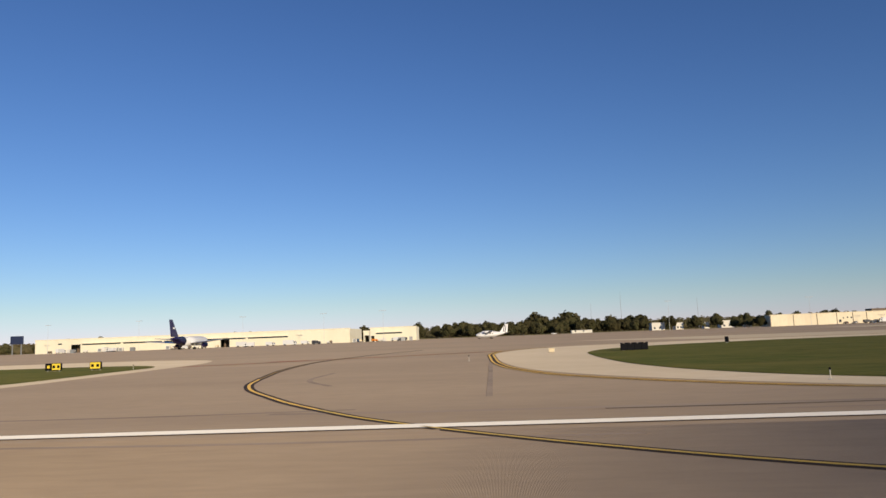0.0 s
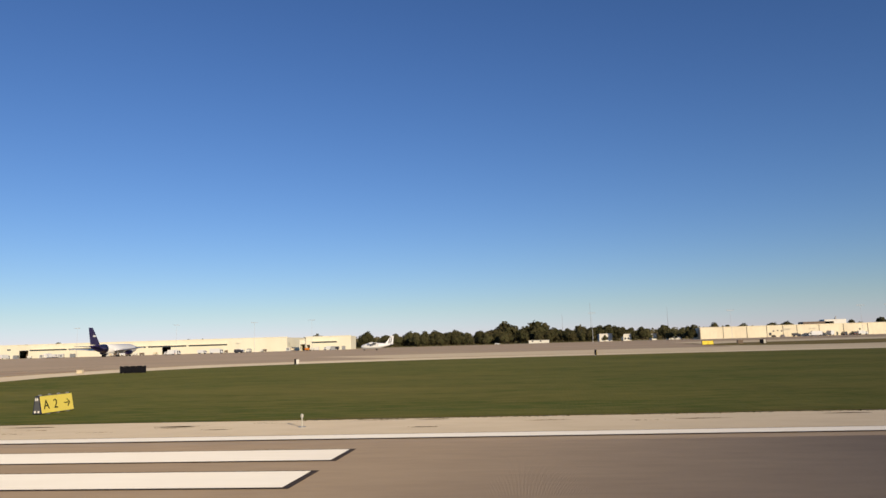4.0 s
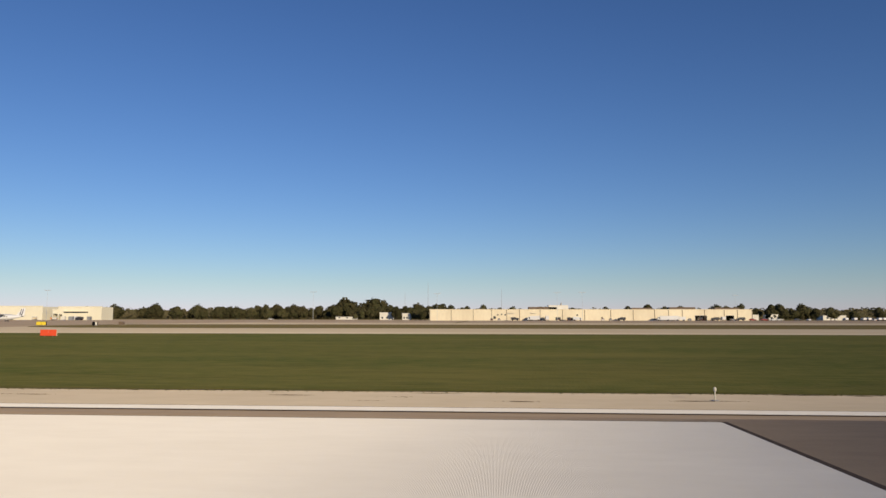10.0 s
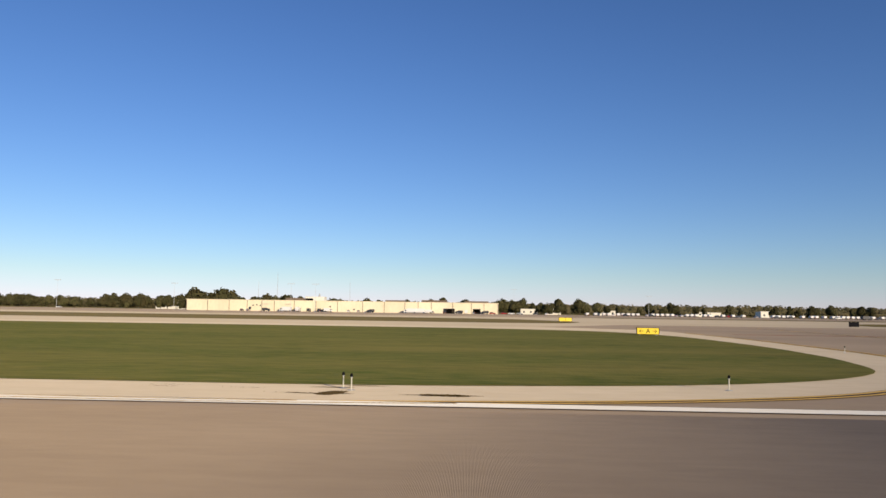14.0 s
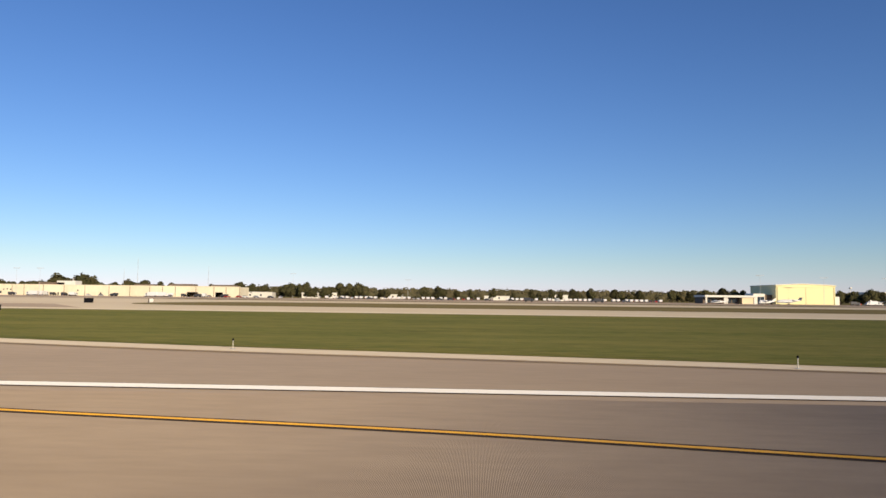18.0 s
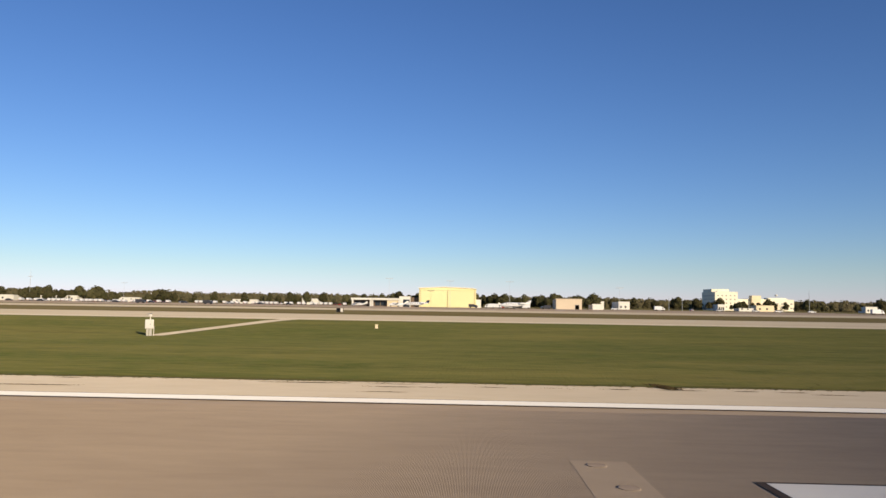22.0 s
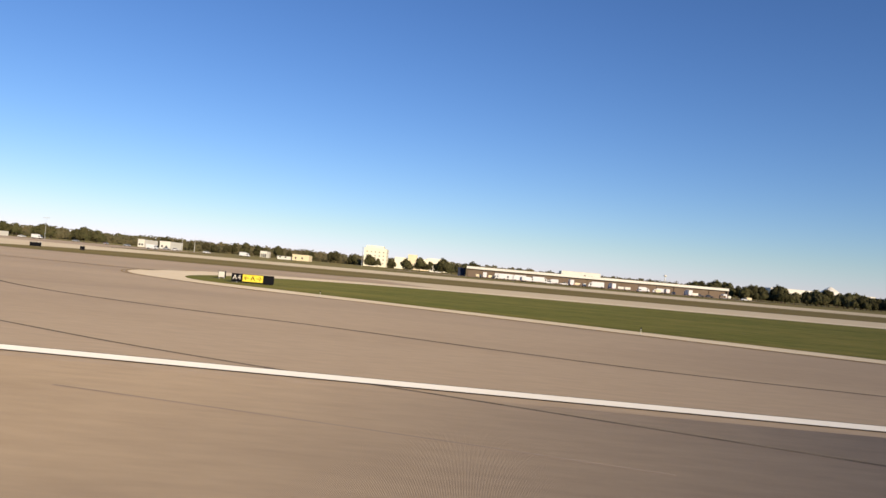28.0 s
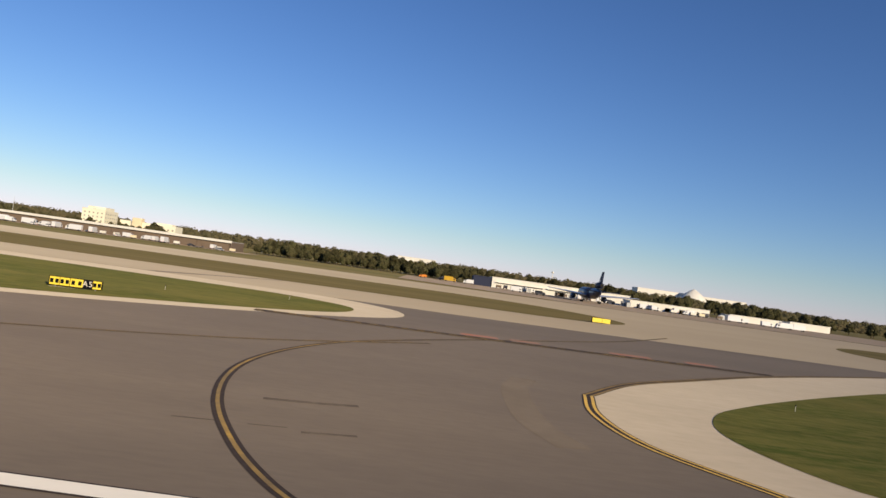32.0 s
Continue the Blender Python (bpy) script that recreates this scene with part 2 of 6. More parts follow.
BARK = material("bark", (0.09, 0.065, 0.045), 0.95, grain=0.5, grain_scale=3)
# mast grey lightened in the colour itself to imitate the apron haze
MASTGREY = material("hazed_mast_grey", (0.55, 0.56, 0.57), 0.6)
METAL = material("grey_metal", (0.35, 0.35, 0.34), 0.5, 0.4)
SIGNYELLOW = material("sign_yellow", (0.92, 0.69, 0.06), 0.5, second=(0.80, 0.58, 0.05), grain=0.15, grain_scale=2)
SIGNPALE = material("sign_pale_yellow", (0.95, 0.76, 0.13), 0.5, second=(0.85, 0.65, 0.10), grain=0.15, grain_scale=2)
SIGNBLACK = material("sign_black", (0.010, 0.010, 0.012), 0.9, spec=0.08)
SIGNRED = material("sign_red", (0.85, 0.10, 0.035), 0.5, second=(0.7, 0.08, 0.03), grain=0.2, grain_scale=2)
PURPLE = material("purple_paint", (0.034, 0.022, 0.09), 0.35, second=(0.024, 0.016, 0.065), grain=0.15, grain_scale=1)
NAVY = material("navy_panel", (0.018, 0.024, 0.055), 0.6, second=(0.012, 0.016, 0.035), grain=0.2, grain_scale=1)
BLUE = material("dark_blue_paint", (0.032, 0.042, 0.088), 0.35, second=(0.02, 0.03, 0.07), grain=0.15, grain_scale=1)
PLANEWHITE = material("aircraft_white", (0.80, 0.79, 0.77), 0.35, second=(0.65, 0.63, 0.6), grain=0.12, stain=0.1, grain_scale=1)
ORANGE = material("orange_paint", (0.80, 0.25, 0.03), 0.5, grain=0.15)
TYRE = material("black_rubber", (0.02, 0.02, 0.02), 0.9)

# ---- shaping ----
GROUND_Y = (-6000, -3000, -900, -200, -34, -22.86, 0, 22.86, 34, 60, 110, 220, 900, 3000, 8000)
GROUND_Z = (0, 0, 0, 0, -0.52, -0.32, 0, -0.32, -0.52, -0.6, -0.45, 0, 0, 0, 0)
BREAK_Y = sorted(GROUND_Y + (32, 46, 72, 80, 95, 165, 190, 280, 400))
BREAK_X = sorted({160, 260, 300, 520, 760, 877, 900, 1000, 1260, 1436, 1520, 1600, 1620} | set(range(180, 1660, 40)) | set(range(770, 1000, 20)))


def heights(y, x):
    """The height of the ground: a crowned runway, a shallow grass swale, then a field that rises slightly along x."""
    near = np.interp(x, (160, 260, 1000, 1260, 1520, 1620), (0.28, 0, 0, 0.22, 0.68, 0.85))
    far = np.interp(x, (300, 520, 900, 1436, 1600), (0.15, 0.35, 0.55, 0.8, 1.15))
    rise = near * np.clip((y - 32) / 48, 0, 1) + (far - near) * np.clip((y - 165) / 235, 0, 1)
    dip = 0.55 * np.interp(y, (34, 72, 110), (0, 1, 0)) * np.interp(x, (760, 877, 1000), (0, 1, 0))
    return np.interp(y, GROUND_Y, GROUND_Z) + rise - dip


def gz(y, x=0.0):
    return float(heights(y, x))


def part(name, bm, mat, parent=None, label="", smooth=False, flat=False):
    """Links a bmesh, drawn in metres of the place, as one mesh object."""
    if flat:
        for f in bm.faces:
            f.normal_update()
            if f.normal.z < 0:
                f.normal_flip()
    else:
        bmesh.ops.recalc_face_normals(bm, faces=bm.faces[:])
    bm.transform(Matrix.Scale(MODEL, 4))
    me = bpy.data.meshes.new(name)
    bm.to_mesh(me)
    bm.free()
    me.materials.append(mat)
    if smooth:
        me.polygons.foreach_set("use_smooth", [True] * len(me.polygons))
    ob = new(name, me)
    if parent:
        ob.parent = parent
    if label:
        ob["label"] = label
    return ob


def spot(x, y, z=None, rz=0.0):
    """A pose on the ground of the place, or at a height above datum."""
    return pose(MODEL * x, MODEL * y, MODEL * (gz(y, x) if z is None else z), 0, 0, rz)


def thing(name, x, y, rz=0.0, label="", category="", group="", kind="", z=None):
    ob = new(name)
    ob.empty_display_size = 0.3
    ob.matrix_world = spot(x, y, z, rz)
    return tagged(ob, label, category, group, kind)


def box(bm, x0, x1, y0, y1, z0, z1, bevel=0.0, m=None):
    r = bmesh.ops.create_cube(bm, size=1.0, matrix=Matrix.Translation(((x0 + x1) / 2, (y0 + y1) / 2, (z0 + z1) / 2)) @ Matrix.Diagonal((x1 - x0, y1 - y0, z1 - z0, 1)))
    if bevel:
        es = list({e for v in r["verts"] for e in v.link_edges})
        r2 = bmesh.ops.bevel(bm, geom=es, offset=bevel, segments=1, affect="EDGES", profile=0.7)
        if m is not None:
            bmesh.ops.transform(bm, matrix=m, verts=list({v for f in r2["faces"] for v in f.verts} | {v for v in r["verts"] if v.is_valid}))
    elif m is not None:
        bmesh.ops.transform(bm, matrix=m, verts=r["verts"])
    return bm


def boxes(*specs, bevel=0.0):
    bm = bmesh.new()
    for s in specs:
        box(bm, *s, bevel=bevel)
    return bm


def rod(bm, a, b, r0, r1=None, sides=8):
    """A tapered round bar from a to b."""
    a, b = Vector(a), Vector(b)
    d = b - a
    m = Matrix.Translation((a + b) / 2) @ d.to_track_quat("Z", "Y").to_matrix().to_4x4()
    bmesh.ops.create_cone(bm, cap_ends=True, segments=sides, radius1=r0, radius2=r0 if r1 is None else r1, depth=d.length, matrix=m)
    return bm


def loft(bm, rings, close=True):
    """Joins rings of equal length into a skin, with ends capped."""
    rows = [[bm.verts.new(p) for p in ring] for ring in rings]
    n = len(rows[0])
    for a, b in zip(rows, rows[1:]):
        for i in range(n):
            bm.faces.new((a[i], a[(i + 1) % n], b[(i + 1) % n], b[i]))
    if close:
        bm.faces.new(rows[0][::-1])
        bm.faces.new(rows[-1])
    return bm


def sheet(points, lift):
    """A flat area with the given outline, laid on the ground's profile, lift metres above it."""
    bm = bmesh.new()
    f = bm.faces.new([bm.verts.new((x, y, 0)) for x, y in points])
    bmesh.ops.triangulate(bm, faces=[f])
    for way, cuts in (((0, 1, 0), BREAK_Y), ((1, 0, 0), BREAK_X)):
        for c in cuts:
            bmesh.ops.bisect_plane(bm, geom=bm.verts[:] + bm.edges[:] + bm.faces[:], plane_co=(c * way[0], c * way[1], 0), plane_no=way, dist=1e-5)
    bmesh.ops.triangulate(bm, faces=bm.faces[:])
    for v in bm.verts:
        v.co.z = gz(v.co.y, v.co.x) + lift
    return bm


def smooth_line(points, steps=6, closed=False):
    """A rounded line through the given points; each stretch leaves and meets its ends along their own direction."""
    n = len(points)
    pts = [Vector(p).to_2d() for p in points]
    ways = []
    for i in range(n):
        a, b = (pts[(i - 1) % n], pts[(i + 1) % n]) if closed else (pts[max(0, i - 1)], pts[min(n - 1, i + 1)])
        da, db = (pts[i] - a).length or 1.0, (b - pts[i]).length or 1.0
        d = (pts[i] - a) / da / da + (b - pts[i]) / db / db
        ways.append(d.normalized() if d.length > 0 else Vector((1, 0)))
    out = []
    for i in range(n if closed else n - 1):
        p, q = pts[i], pts[(i + 1) % n]
        far = (q - p).length
        m0, m1 = ways[i] * far, ways[(i + 1) % n] * far
        k = steps if far < 90 else 1
        for s in range(k):
            t = s / k
            v = p * (2 * t**3 - 3 * t * t + 1) + m0 * (t**3 - 2 * t * t + t) + q * (3 * t * t - 2 * t**3) + m1 * (t**3 - t * t)
            out.append((v.x, v.y))
    if not closed:
        out.append(tuple(pts[-1]))
    return out


def ribbon(line, width, lift, shift=0.0):
    """A painted band along a line on the ground."""
    bm = bmesh.new()
    pts = [Vector(p).to_2d() for p in line]
    fine = [pts[0]]
    for a, b in zip(pts, pts[1:]):
        k = max(1, int((b - a).length / 6))
        fine += [a.lerp(b, (i + 1) / k) for i in range(k)] if k < 200 else [b]
    rows = []
    for i, p in enumerate(fine):
        d = (fine[min(i + 1, len(fine) - 1)] - fine[max(i - 1, 0)]).normalized()
        nrm = Vector((-d.y, d.x))
        rows.append([bm.verts.new((*(p + nrm * s), gz((p + nrm * s).y, p.x) + lift)) for s in (shift - width / 2, shift + width / 2)])
    for a, b in zip(rows, rows[1:]):
        bm.faces.new((a[0], a[1], b[1], b[0]))
    return bm


# ---- ground ----
bm = bmesh.new()
xs = [-9000, -4000, -1500, -500, 0, *BREAK_X, 2000, 2600, 4000, 9000]
grid = [[bm.verts.new((x, y, gz(y, x) - 0.15)) for y in BREAK_Y] for x in xs]
for a, b in zip(grid, grid[1:]):
    for i in range(len(BREAK_Y) - 1):
        bm.faces.new((a[i], b[i], b[i + 1], a[i + 1]))
tagged(part("ground", bm, DRYGRASS, flat=True), "dry brownish grass field reaching to the horizon", "ground", kind="structure")

# pavement: the runway with its exits, and the taxiway beyond the infield
DARK_FROM = 1425.0
tagged(part("runway", sheet([(-600, -22.86), (DARK_FROM, -22.86), (DARK_FROM, 22), (1425, 40), (1425, 60), (1425, 165), (-600, 165), (-600, 60)], 0.0), ASPHALT, flat=True), "grey-brown grooved asphalt runway and taxiway exits", "runway", kind="structure")
tagged(part("runway_end", sheet([(DARK_FROM, -22.86), (2400, -22.86), (2400, 60), (2400, 165), (1425, 165), (1425, 60), (1425, 40), (DARK_FROM, 22)], 0.0), DARKASPHALT, flat=True), "darker grey-brown asphalt of the runway's far part", "runway", kind="structure")
tagged(part("runway_shoulder", sheet([(-600, -28.5), (2400, -28.5), (2400, -22.86), (-600, -22.86)], 0.0), CONCRETE, flat=True), "pale concrete strip along the runway edge", "shoulder", kind="structure")
tagged(part("apron", sheet([(-900, 165), (232, 165), (228, 232), (330, 300), (330, 640), (-900, 640)], 0.0), ASPHALT, flat=True), "brown asphalt cargo apron before the sheds", "apron", kind="structure")


# fine grooves sawn across the runway, from edge to edge
GROOVE, DEPTH = 0.024, 0.0031


def grooved(name, x0, x1, y0, y1, lift, mat):
    """A skin of shallow ridges that run across the runway."""
    n = int((x1 - x0) / GROOVE) * 2 + 1
    xs = x0 + np.arange(n) * GROOVE / 2
    co = np.empty((n, 2, 3))
    co[:, :, 0] = xs[:, None]
    for k, y in enumerate((y0, y1)):
        co[:, k, 1] = y
        co[:, k, 2] = gz(y) + lift + DEPTH * (np.arange(n) % 2)
    i = np.arange(n - 1) * 2
    faces = np.stack((i, i + 2, i + 3, i + 1), 1)
    me = bpy.data.meshes.new(name)
    me.vertices.add(2 * n)
    me.vertices.foreach_set("co", (co * MODEL).ravel())
    me.loops.add(4 * (n - 1))
    me.loops.foreach_set("vertex_index", faces.ravel())
    me.polygons.add(n - 1)
    me.polygons.foreach_set("loop_start", np.arange(n - 1) * 4)
    me.polygons.foreach_set("use_smooth", [False] * (n - 1))
    me.update(calc_edges=True)
    me.materials.append(mat)
    return new(name, me)


tagged(grooved("runway_grooves", 60, DARK_FROM, 2, 20.9, 0.0006, ASPHALT), "fine grooves sawn across the asphalt runway", "grooves", kind="stuff")
tagged(grooved("runway_grooves", DARK_FROM, 1700, 2, 20.9, 0.0006, DARKASPHALT), "fine grooves sawn across the darker asphalt", "grooves", kind="stuff")


def inside(px, py, outline):
    """Which of the points lie within the outline."""
    hit = np.zeros(px.shape, bool)
    for (xa, ya), (xb, yb) in zip(outline, outline[1:] + outline[:1]):
        if ya != yb:
            hit ^= ((ya > py) != (yb > py)) & (px < (xb - xa) * (py - ya) / (yb - ya) + xa)
    return hit


def mown_sward(outline):
    """The uneven top of the mown grass: fine low tufts side by side, over the flat sheet."""
    lo, hi = max(60, min(p[0] for p in outline)), min(1700, max(p[0] for p in outline))
    ys = np.concatenate((np.arange(28.4, 36, 0.6), np.arange(36, 46, 1.0), np.arange(46, 70, 2.4), np.arange(70, 122, 5.1)))
    xs = np.arange(lo, hi, 0.09)
    gx, gy = np.meshgrid(xs, ys, indexing="ij")
    g = np.random.default_rng(int(lo))
    co = np.stack((gx + g.uniform(-0.03, 0.03, gx.shape), gy + g.uniform(-0.2, 0.2, gx.shape), heights(gy, gx) + 0.032 + g.uniform(0, SWARD, gx.shape)), 2)
    w = len(ys)
    i = (np.arange(len(xs) - 1)[:, None] * w + np.arange(w - 1)[None]).ravel()
    faces = np.stack((i, i + w, i + w + 1, i + 1), 1)
    mx = gx[:-1, :-1] + 0.045
    keep = (inside(mx, gy[:-1, :-1] - 0.3, outline) & inside(mx, gy[:-1, 1:] + 0.3, outline)).ravel()
    faces = faces[keep]
    me = bpy.data.meshes.new("mown_sward")
    me.vertices.add(co.shape[0] * co.shape[1])
    me.vertices.foreach_set("co", (co * MODEL).ravel())
    me.loops.add(faces.size)
    me.loops.foreach_set("vertex_index", faces.ravel())
    me.polygons.add(len(faces))
    me.polygons.foreach_set("loop_start", np.arange(len(faces)) * 4)
    me.polygons.foreach_set("use_smooth", [False] * len(faces))
    me.update(calc_edges=True)
    me.materials.append(GRASS)
    tagged(new("mown_sward", me), "short uneven blades of the mown infield grass", "grass", kind="stuff")


SWARD = 0.011


def infield(green, pale):
    """One island of mown grass inside its pale shoulder, by the two outlines."""
    if -100 < min(p[0] for p in green) < 1500:
        mown_sward(smooth_line(green, 5, True))
    tagged(part("infield_shoulder", sheet(smooth_line(pale, 5, True), 0.010), CONCRETE, flat=True), "pale worn concrete shoulder round the infield grass", "shoulder", kind="structure")
    tagged(part("infield_grass", sheet(smooth_line(green, 5, True), 0.03), GRASS, flat=True), "mown olive-green infield grass", "grass", kind="structure")


green = [(-600, 28.3), (40, 28.3), (60, 33), (70, 42), (75.5, 52), (76.5, 60), (76.6, 75), (76, 86), (71, 94), (62, 98), (48, 100), (20, 104), (-600, 108)]
pale = [(-600, 22.9), (44, 22.9), (66, 28), (76, 38), (79.5, 52), (79.6, 65), (80, 74), (79.5, 84), (77.5, 98), (72, 112), (60, 121), (40, 126), (-600, 129)]
infield(green, pale)
green = [(146, 30.3), (170, 28.3), (485, 28.3), (500, 28.6), (513, 32), (522.6, 39.7), (526.5, 50), (529, 64), (529.5, 80), (528, 98), (522, 112), (508, 119), (480, 121), (240, 121), (180, 117), (152, 111), (138, 104), (130, 94), (127.5, 86), (126.8, 75), (127, 66), (128, 56), (130, 47.5), (133.8, 40), (138, 35.6)]
pale = [(138, 29.4), (142, 27.3), (148, 25.2), (156, 23.3), (170, 22.9), (500, 22.9), (508, 24.4), (515, 27.5), (522.5, 34.8), (527.6, 42), (531.6, 50.7), (533.8, 59.6), (534.6, 72.8), (535, 89.4), (534.2, 111), (531, 124), (518, 133), (490, 133), (240, 131), (180, 129), (143, 124), (126, 116), (118.6, 103), (116.3, 91), (116.9, 72), (118.4, 59.4), (120, 52.7), (121.9, 48.2), (123.8, 44.7), (126.2, 41.1), (129, 37.5), (131.8, 34.6), (134.8, 31.9)]
pale = [(x + 0.5, y + (0.3 if y < 60 else 0)) if x < 150 and 23 < y < 115 else (x, y) for x, y in pale]
infield(green, pale)
green = [(625, 58), (652, 49.2), (682, 40.8), (697, 37.8), (711, 34.6), (724, 31.8), (741, 29.4), (762, 28.3), (1175, 28.3), (1187, 29), (1196, 32.8), (1201.4, 40.5), (1202.4, 47), (1200.4, 54), (1192.5, 63.5), (1180, 73.5), (1167, 85), (1152, 98), (1130, 112), (1090, 120), (640, 121), (605, 119), (591, 112), (588.5, 102), (592, 88), (606, 76), (614, 66)]
pale = [(620, 54.5), (651, 46), (681, 37.6), (696, 34.8), (709, 31.6), (722, 27.8), (735, 24.0), (757, 22.9), (1182, 22.9), (1192, 25.5), (1198, 29.5), (1204.4, 38.2), (1208, 47), (1208, 54), (1203.5, 66), (1188.6, 82.6), (1163.4, 105), (1137, 123), (1100, 131), (630, 131), (598, 131), (583, 125), (580, 110), (586, 92), (602, 70)]
infield(green, pale)
green = [(1255, 80.5), (1266, 74.5), (1283, 66.5), (1299.5, 59), (1314, 52.2), (1326, 46.2), (1348, 40.4), (1359, 37.8), (1376, 35.4), (1400, 35.2), (1413.7, 37.4), (1428.6, 41.3), (1450, 45.8), (1461, 48), (1478, 52.8), (1499, 61), (1511, 67.5), (1524.5, 75), (1537.5, 84.5), (1545, 95), (1544.5, 104), (1536.5, 111), (1515, 114.5), (1480, 116), (1300, 117), (1270, 113), (1256, 104), (1251, 93)]
pale = [(1247, 82), (1255, 75.5), (1283, 62.6), (1312, 48.6), (1328, 42), (1348, 36.4), (1358, 33.3), (1374, 30.9), (1400, 30.2), (1414.6, 32.3), (1427.5, 35.9), (1445.5, 40.4), (1462, 45), (1478, 49.6), (1498, 56.5), (1510, 63.5), (1527, 72.5), (1545.8, 88), (1552, 99), (1551, 109), (1543.8, 118), (1520, 124), (1485, 126), (1295, 126), (1262, 121), (1245, 108), (1242, 94)]
infield(green, pale)
green = [(1577, 36), (1586, 31), (1610, 28.6), (1660, 28.3), (2400, 28.3), (2400, 117), (1700, 117), (1660, 112), (1625, 96), (1600, 76.2), (1589, 66.3), (1581.4, 58.7), (1576.5, 52.5), (1574.4, 46.5), (1575.2, 39.8)]
pale = [(1572.5, 33), (1580, 28), (1600, 24), (1640, 22.9), (2400, 22.9), (2400, 126), (1700, 126), (1650, 122), (1625, 109.5), (1600, 88.6), (1581, 70.6), (1572.6, 61.7), (1567.8, 54), (1566.8, 47), (1567.8, 40)]
infield(green, pale)
mown_sward(smooth_line([(1577, 36), (1586, 31), (1610, 28.6), (1640, 28.4), (1640, 103), (1625, 95), (1600, 75.7), (1589, 66), (1581.5, 58.5), (1576.6, 52.4), (1574.5, 46.5), (1575.3, 39.9)], 5, True))

# a dry brown fringe where the mown grass meets the shoulder
fray = random.Random(3)
for x0, x1 in ((172, 484), (762, 1174), (1662, 2000)):
    xs = [x0 + 2.5 * i for i in range(int((x1 - x0) / 2.5) + 1)]
    edge = [(x, 28.22 + fray.uniform(-0.05, 0.08)) for x in xs] + [(x, 28.7 + fray.uniform(-0.25, 0.35)) for x in reversed(xs)]
    tagged(part("grass_fringe", sheet(edge, 0.036), FRINGE, flat=True), "dry brown fringe along the mown grass", "grass", kind="structure")

# paint: side stripes, touchdown bars, aiming marks
def painted(name, specs, lift, mat, label):
    bm = bmesh.new()
    cut = []
    for x0, x1, y0, y1 in specs:
        k = max(1, int((x1 - x0) / 30))
        cut += [(x0 + (x1 - x0) * i / k, x0 + (x1 - x0) * (i + 1) / k, y0, y1) for i in range(k)]
    for x0, x1, y0, y1 in cut:
        ys = sorted({y0, y1} | {y for y in GROUND_Y if y0 < y < y1})
        rows = [[bm.verts.new((x, y, gz(y, x) + lift)) for y in ys] for x in (x0, x1)]
        for i in range(len(ys) - 1):
            bm.faces.new((rows[0][i], rows[1][i], rows[1][i + 1], rows[0][i + 1]))
    return tagged(part(name, bm, mat, flat=True), label, "marking", kind="structure")


painted("side_stripe_border", [(-600, 2400, 21.7, 22.95)], 0.015, BLACK, "thin dark border of the runway side stripe")
painted("side_stripe", [(-600, 2400, 21.85, 22.82)], 0.022, WHITE, "white runway side stripe")
BARS = ((10.97, 12.8), (14.33, 16.15), (17.68, 19.5))
MARKS = [(153.0, 22.9, BARS), (458.3, 22.95, BARS[:2]), (610.5, 22.9, BARS[:2]), (764.0, 22.5, BARS[:1]), (913.2, 21.7, BARS[:1]), (306.8, 46.0, ((10.97, 20.12),))]
for x0, length, bars in MARKS:
    for side in (1, -1):
        for y0, y1 in bars:
            ya, yb = sorted((side * y0, side * y1))
            painted("mark_border", [(x0 - 0.15, x0 + length + 0.15, ya - 0.11, yb + 0.11)], 0.015, BLACK, "black border of a runway marking")
            tagged(grooved("touchdown_mark", x0, x0 + length, ya, yb, 0.019, WHITE), "white painted runway touchdown marking", "marking", kind="structure")
painted("centre_line", [(x, x + 36.6, -0.45, 0.45) for x in range(-480, 2300, 61)], 0.022, WHITE, "white runway centre line dashes")


def grooved_line(name, line, width, lift, mat, label):
    """A painted line that follows the ridges of the grooved runway."""
    xs, ys = np.array(line).T
    if xs[0] > xs[-1]:
        xs, ys = xs[::-1], ys[::-1]
    px = np.arange(xs[0], xs[-1], GROOVE / 2)
    py = np.interp(px, xs, ys)
    half = width / 2 * np.sqrt(1 + np.gradient(py, px) ** 2)
    ridge = DEPTH * (np.arange(len(px)) % 2)
    bm = bmesh.new()
    rows = [[bm.verts.new((x, v, gz(v) + lift + r)) for v in (y - h, y + h)] for x, y, h, r in zip(px.tolist(), py.tolist(), half.tolist(), ridge.tolist())]
    for a, b in zip(rows, rows[1:]):
        bm.faces.new((a[0], b[0], b[1], a[1]))
    return tagged(part(name, bm, mat, flat=True), label, "marking", kind="structure")


def guide_line(line, name="yellow_line", paint=YELLOW, border=0.54, width=0.2):
    near, far = [p for p in line if p[1] < 20.9], [p for p in line if p[1] >= 20.9]
    if near and far:
        near.insert(0, far[-1]) if line[0] == far[0] else near.append(far[0])
    for wide, lift, mat, what, label in ((border, 0.012, BLACK, "yellow_line_border", "black border of a yellow taxi line"), (width, 0.019, paint, name, "yellow taxiway guide line")):
        if len(near) > 1:
            grooved_line(what, near, wide, lift, mat, label)
        if len(far) > 1:
            tagged(part(what, ribbon(far, wide, lift + 0.003), mat, flat=True), label, "marking", kind="structure")


def edge_line(line, inward, paint=None, border=None):
    tagged(part("yellow_line_border", ribbon(line, 0.9, 0.016, inward), border or BLACK, flat=True), "black border of a double yellow edge line", "marking", kind="structure")
    for s in (-0.25, 0.25):
        tagged(part("yellow_edge_line", ribbon(line, 0.22, 0.022, inward + s), paint or EDGEYELLOW, flat=True), "double yellow taxiway edge line", "marking", kind="structure")


